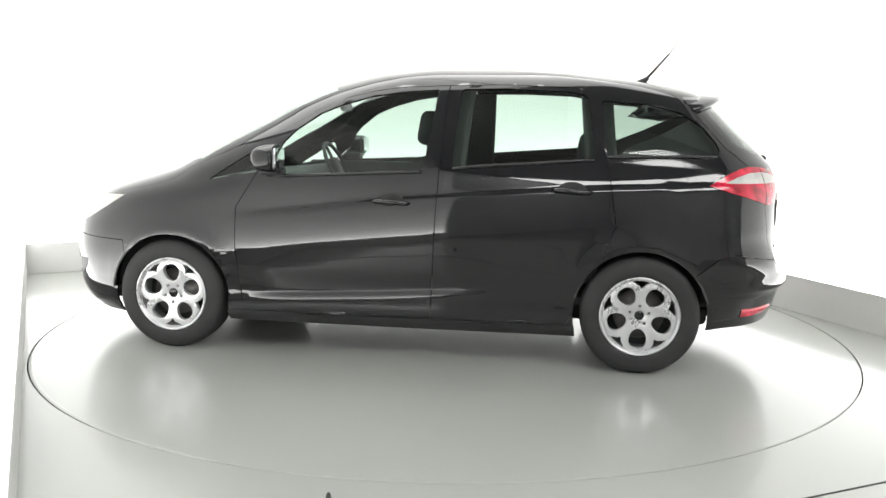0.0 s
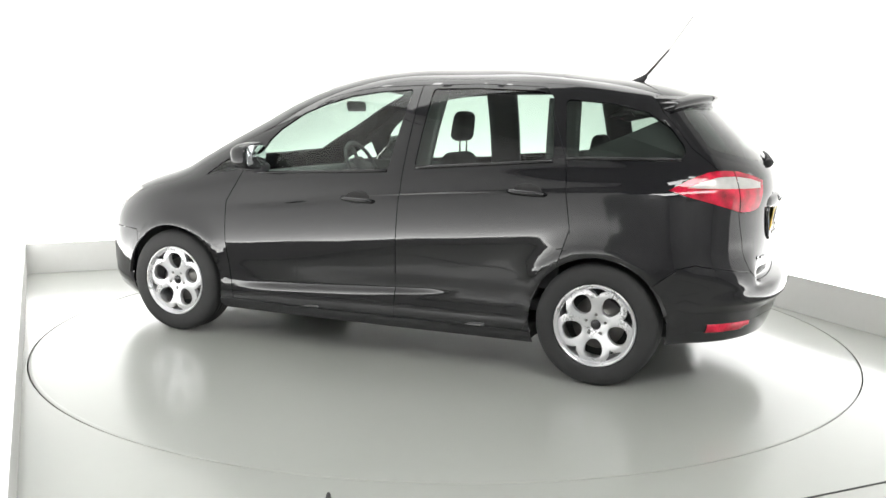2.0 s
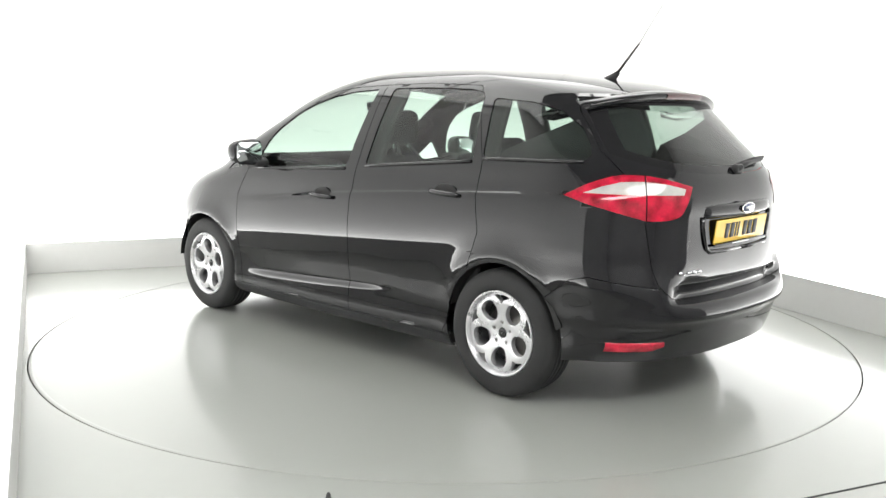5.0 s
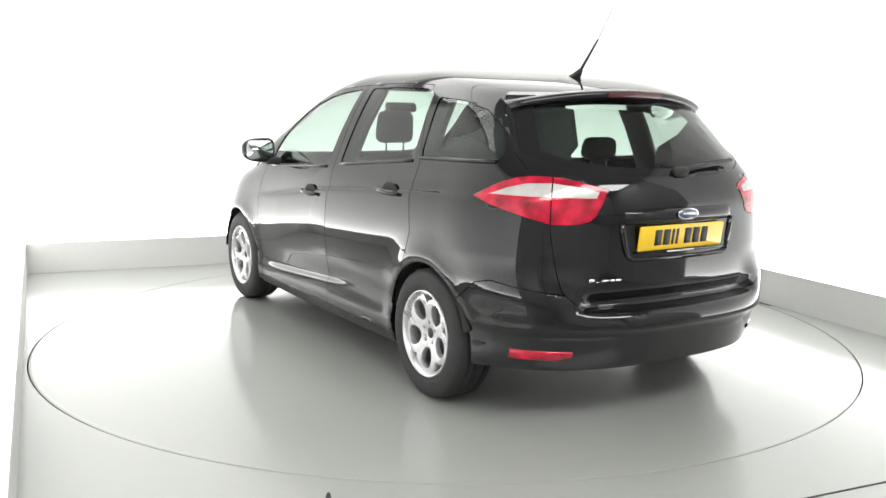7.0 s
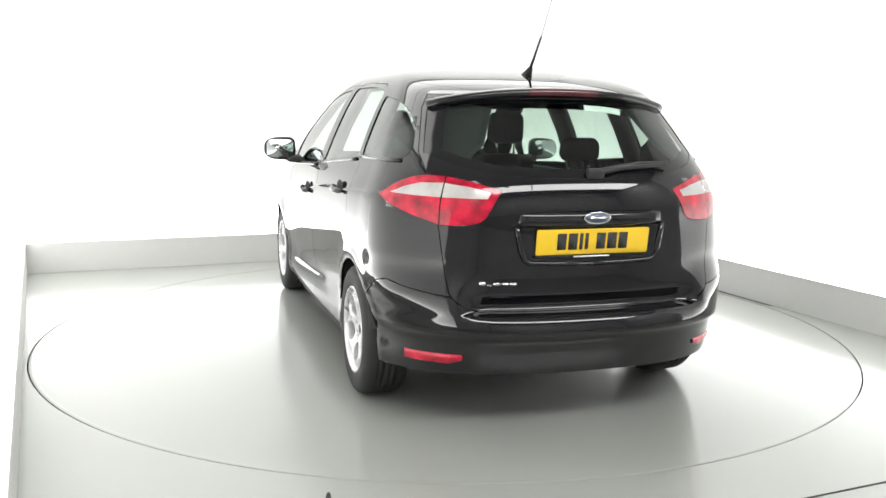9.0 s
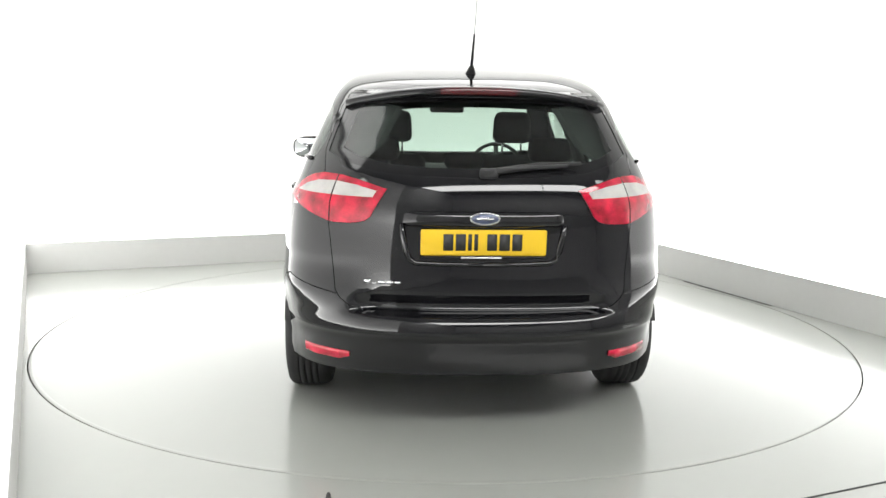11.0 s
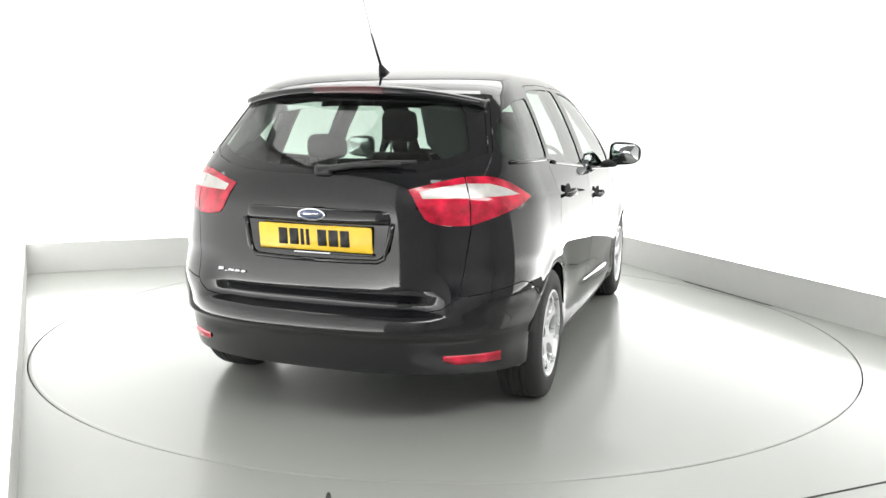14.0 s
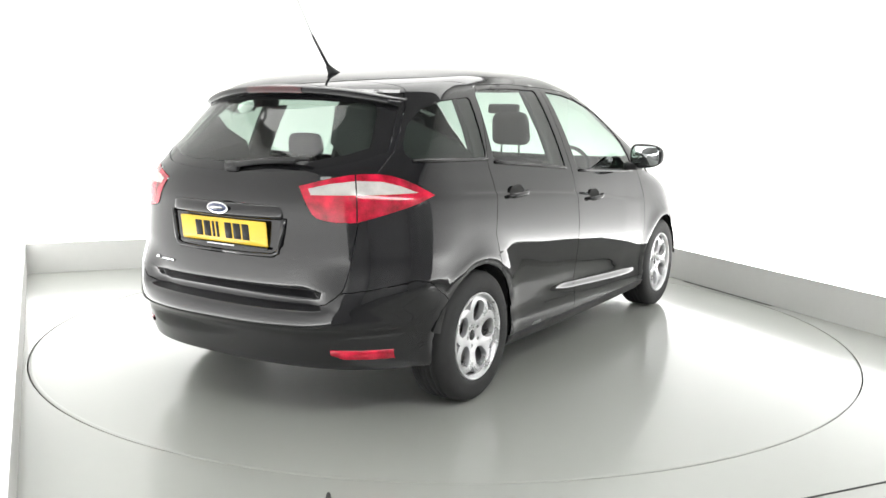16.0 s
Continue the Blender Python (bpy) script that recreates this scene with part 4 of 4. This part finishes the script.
def build_fittings(car, doors, gate, bumper):
    for s in (1, -1):
        fd, rd = doors[s]
        # door mirror: foot, shell and glass
        y = body_y(0.66, 1.06)
        foot = part("door_mirror", rbox((0.13, 0.10, 0.05), (0.70, s * (y + 0.025), 1.045), 0.018, (0, 0, 0), 3), TRIM, fd, "black door mirror")
        bm = bmesh.new()
        bmesh.ops.create_uvsphere(bm, u_segments=24, v_segments=14, radius=1)
        for v in bm.verts:
            x, yy, z = v.co
            k = 0.12 if x > 0 else 0.02
            sq = lambda q, p: math.copysign(abs(q) ** p, q)
            v.co = Vector((0.655 + sq(x, 0.9) * k, s * (y + 0.125 + sq(yy, 0.62) * 0.108), 1.115 + sq(z, 0.62) * (0.078 - 0.014 * yy)))
        part("mirror_shell", bm, PAINT, fd, "gloss black mirror shell")
        part("mirror_glass", prism(rounded(0.178, 0.122, 0.035), 0.004, Matrix.Translation((0.632, s * (y + 0.128), 1.115)) @ Euler((radians(90), 0, radians(-90))).to_matrix().to_4x4(), 0.0), MIRROR, fd, "mirror glass")
        # door handles in their dark cups
        for door, x0, z0 in ((fd, 0.03, 0.893), (rd, -0.945, 0.978)):
            hy = body_y(x0, z0)
            bm = bmesh.new()
            bmesh.ops.create_uvsphere(bm, u_segments=24, v_segments=12, radius=1)
            bmesh.ops.transform(bm, matrix=Matrix.Translation((x0, s * (hy - 0.004), z0)) @ Matrix.Diagonal((0.080, 0.009, 0.047, 1)), verts=bm.verts)
            part("handle_cup", bm, GAP, door, "dark recess behind the handle")
            pts = [(x0 + 0.105 - 0.21 * k / 10, s * (body_y(x0 + 0.105 - 0.21 * k / 10, z0) + 0.004 + 0.030 * math.sin(math.pi * k / 10) ** 0.5), z0 + 0.006 - 0.012 * k / 10) for k in range(11)]
            bm = tube(pts, 0.013, segs=10, radii=[0.007] + [0.0135] * 9 + [0.007])
            part("door_handle", bm, PAINT, door, "gloss black pull handle")
        # slim gloss mouldings along the foot of the side windows
        for door, x0, z0, x1, z1 in ((fd, 0.70, 1.014, -0.13, 1.056), (rd, -0.30, 1.079, -1.055, 1.139), (car, -1.125, 1.156, -1.69, 1.166)):
            pts = []
            for k in range(11):
                x, z = x0 + (x1 - x0) * k / 10, z0 + (z1 - z0) * k / 10
                pts.append((x, s * (body_y(x, z) + 0.003), z))
            part("window_moulding", tube(pts, 0.009, segs=10), GLOSS_TRIM, door, "slim gloss black window moulding")
    # roof aerial
    foot = part("aerial", tube([(-1.30, 0, 1.548), (-1.335, 0, 1.575), (-1.365, 0, 1.60)], 0.02, radii=[0.034, 0.022, 0.012]), TRIM, car, "black roof aerial")
    part("aerial_rod", tube([(-1.355, 0, 1.592), (-1.485, 0, 1.745)], 0.006, segs=8, radii=[0.008, 0.0045]), TRIM, foot)
    part("aerial_tip", tube([(-1.485, 0, 1.745), (-1.61, 0, 1.93)], 0.0017, segs=6), STEEL, foot)
    # spoiler over the rear window, with the high brake lamp
    bm = bmesh.new()
    rows = []
    for i in range(33):
        y = -0.60 + 1.2 * i / 32
        k = abs(y) / 0.60
        x1 = -1.775 + 0.155 * k ** 2.2
        zt = 1.488 - 0.058 * k ** 2.4
        x0 = x1 + 0.22
        ztop = zt + 0.030 + 0.004 * (1 - k)
        rows.append([bm.verts.new(p) for p in ((x0 + 0.12, y, ztop - 0.035 - 0.06 * k ** 3), (x1 + 0.10, y, zt + 0.014 - 0.006 * k), (x1 + 0.015, y, zt + 0.004), (x1, y, zt - 0.010), (x1 + 0.012, y, zt - 0.032), (x1 + 0.06, y, zt - 0.050), (x0, y, zt - 0.085))])
    for a, b in zip(rows, rows[1:]):
        for j in range(7):
            bm.faces.new((a[j], a[(j + 1) % 7], b[(j + 1) % 7], b[j]))
    bm.faces.new(rows[0])
    bm.faces.new(rows[-1])
    bmesh.ops.recalc_face_normals(bm, faces=bm.faces)
    spoiler = part("spoiler", bm, PAINT, gate, "gloss black roof spoiler")
    bm = bmesh.new()
    rows = []
    for i in range(13):
        y = -0.17 + 0.34 * i / 12
        k = abs(y) / 0.60
        x1, zt = -1.777 + 0.155 * k ** 2.2, 1.488 - 0.058 * k ** 2.4
        rows.append([bm.verts.new(p) for p in ((x1 + 0.012, y, zt + 0.002), (x1 - 0.002, y, zt - 0.010), (x1 + 0.009, y, zt - 0.029))])
    for a, b in zip(rows, rows[1:]):
        for j in range(2):
            bm.faces.new((a[j], a[j + 1], b[j + 1], b[j]))
    bmesh.ops.recalc_face_normals(bm, faces=bm.faces)
    part("brake_lamp", bm, LAMP_DARK, spoiler, "slim dark red high brake lamp")
    # rear wiper
    wx = lambda z: TAIL(z) - 0.022
    wiper = part("rear_wiper", rbox((0.04, 0.08, 0.045), (wx(1.125) + 0.016, -0.02, 1.128), 0.014, (0, 0, 0), 3), TRIM, gate, "black rear wiper")
    part("wiper_arm", tube([(wx(1.13), 0.0, 1.13), (wx(1.15) + 0.004, -0.15, 1.150), (wx(1.165) + 0.012, -0.36, 1.163)], 0.01, radii=[0.016, 0.012, 0.007]), TRIM, wiper)
    part("wiper_blade", tube([(wx(1.15) + 0.012, -0.06, 1.145), (wx(1.165) + 0.01, -0.24, 1.168), (wx(1.17) + 0.03, -0.42, 1.172)], 0.008), TRIM, wiper)
    # number plate with its recess, grab bar, badge and script
    back = Euler((radians(90), 0, radians(-90))).to_matrix().to_4x4()
    tilt = Matrix.Rotation(radians(-7), 4, "Y")
    place = lambda x, y, z: Matrix.Translation((x, y, z)) @ tilt @ back
    bm = bmesh.new()
    rows = []
    for i in range(25):
        y = -0.355 + 0.71 * i / 24
        k = abs(y) / 0.355
        e = max(0, 1 - k ** 6) ** 0.35
        x0 = -2.094 + 0.035 * k * k
        rows.append([bm.verts.new(p) for p in ((x0 + 0.03, y, 0.975), (x0 - 0.004 - 0.020 * e, y, 0.970), (x0 - 0.010 - 0.024 * e, y, 0.955), (x0 - 0.010 - 0.028 * e, y, 0.925), (x0 - 0.006 - 0.024 * e, y, 0.908), (x0 + 0.03, y, 0.900))])
    for a, b in zip(rows, rows[1:]):
        for j in range(5):
            bm.faces.new((a[j], a[j + 1], b[j + 1], b[j]))
    bm.faces.new(rows[0])
    bm.faces.new(rows[-1])
    bmesh.ops.recalc_face_normals(bm, faces=bm.faces)
    part("grab_bar", bm, PAINT, gate, "gloss black bar over the plate")
    for s in (1, -1):
        path = [(0.345, 0.915), (0.338, 0.87), (0.325, 0.80), (0.31, 0.768), (0.285, 0.752), (0.15, 0.748), (0.0, 0.747)]
        pts = [(rear_x(y, z) - 0.001, s * y, z) for y, z in path]
        part("plate_surround", tube(pts, 0.012, segs=10, radii=[0.013, 0.013, 0.013, 0.012, 0.011, 0.010, 0.010]), PAINT, gate, "gloss black rim of the plate recess")
    plate = part("number_plate", prism(rounded(0.530, 0.112, 0.008), 0.006, place(-2.102, 0, 0.842), 0.0015), PLATE, gate, "yellow rear number plate")
    x = -0.170
    for w in (0.042, 0.042, 0.016, 0.016, None, 0.042, 0.044, 0.042):
        if w is None:
            x += 0.028
            continue
        part("plate_bar", prism(rounded(w, 0.072, 0.003, 2), 0.0012, place(-2.1085, 0, 0.843) @ Matrix.Translation((x + w / 2, 0, 0))), INK, plate)
        x += w + 0.010
    part("plate_frame", rbox((0.006, 0.545, 0.012), (-2.109, 0, 0.779), 0.002), GLOSS_TRIM, gate)
    part("maker_strip", rbox((0.003, 0.17, 0.006), (-2.1135, 0.01, 0.779), 0.0008), FRAME, gate, "small white bar of dealer print")
    oval = lambda a, b: [(a * math.cos(2 * math.pi * k / 40), b * math.sin(2 * math.pi * k / 40)) for k in range(40)]
    ring = part("badge", prism(oval(0.064, 0.027), 0.006, place(-2.134, 0, 0.946), 0.0015), CHROME, gate, "chrome-edged oval badge")
    part("badge_face", prism(oval(0.056, 0.0205), 0.0015, place(-2.1405, 0, 0.946)), BADGE, ring, "blue oval enamel")
    part("badge_mark", prism(rounded(0.07, 0.011, 0.005), 0.001, place(-2.142, 0, 0.946)), CHROME, ring)
    x = 0.0
    for w, h in ((0.026, 0.017), (0.018, 0.003), (0.032, 0.012), (0.024, 0.012), (0.026, 0.012)):
        yy = 0.50 - x
        bm = prism(rounded(w, h, min(w, h) / 3, 3), 0.004, Matrix.Translation((0, 0, 0)) @ back)
        bar = part("model_script", bm, CHROME, gate, "small chrome lettering bar")
        bar.matrix_basis = pose(rear_x(yy - w / 2, 0.668) - 0.001, yy - w / 2, 0.660 + h / 2, 0, 0, -10)
        x += w + 0.007
    # bumper: lower reflectors and the tow eye cover
    for s in (1, -1):
        bm = bmesh.new()
        rows = []
        for i in range(11):
            y = 0.565 + 0.205 * i / 10
            k = min(1, i / 2) * 0.5 + 0.5
            rows.append([bm.verts.new((rear_x(y, z) - d, s * y, z)) for z, d in ((0.358, 0.0), (0.355, 0.006), (0.338, 0.008), (0.352 - 0.034 * k, 0.006), (0.350 - 0.036 * k, 0.0))])
        for a, b in zip(rows, rows[1:]):
            for j in range(4):
                bm.faces.new((a[j], a[j + 1], b[j + 1], b[j]))
        bmesh.ops.recalc_face_normals(bm, faces=bm.faces)
        part("reflector", bm, LAMP_RED, bumper, "red lower reflector")


def rear_x(y, z):
    """Where the tail's surface lies at a place across the car."""
    pts = outline(z)
    y = abs(y)
    tailpts = pts[-36:]
    for a, b in zip(tailpts, tailpts[1:]):
        if (a[1] - y) * (b[1] - y) <= 0 and a[1] != b[1]:
            return a[0] + (b[0] - a[0]) * (y - a[1]) / (b[1] - a[1])
    return TAIL(z)


def build_car():
    car = new("car")
    tagged(car, "gloss black five-door people carrier standing on the turntable", "car")
    doors, gate, bumper = build_body(car)
    build_wheels(car)
    build_underside(car)
    build_cabin(car)
    build_fittings(car, doors, gate, bumper)
    return car


booth()
deck = turntable()
fill_panels()
light_walls()
floor_bolt()
auto = build_car()


# ---- what moves: the turntable and the car on it turn at about seven degrees a second ----
def heading(t):
    u = (t - 8) / 8
    return 114.99 - 56.842 * u - 0.236 * u * u + 0.235 * u ** 3


def motions():
    times = [0.5 * k for k in range(33)]
    offset = Vector((0.150, -0.032, 0))
    walk(deck, [(t, pose(0, 0, 0, 0, 0, heading(t))) for t in times])
    walk(auto, [(t, Matrix.Rotation(radians(heading(t)), 4, "Z") @ Matrix.Translation(offset)) for t in times])


motions()
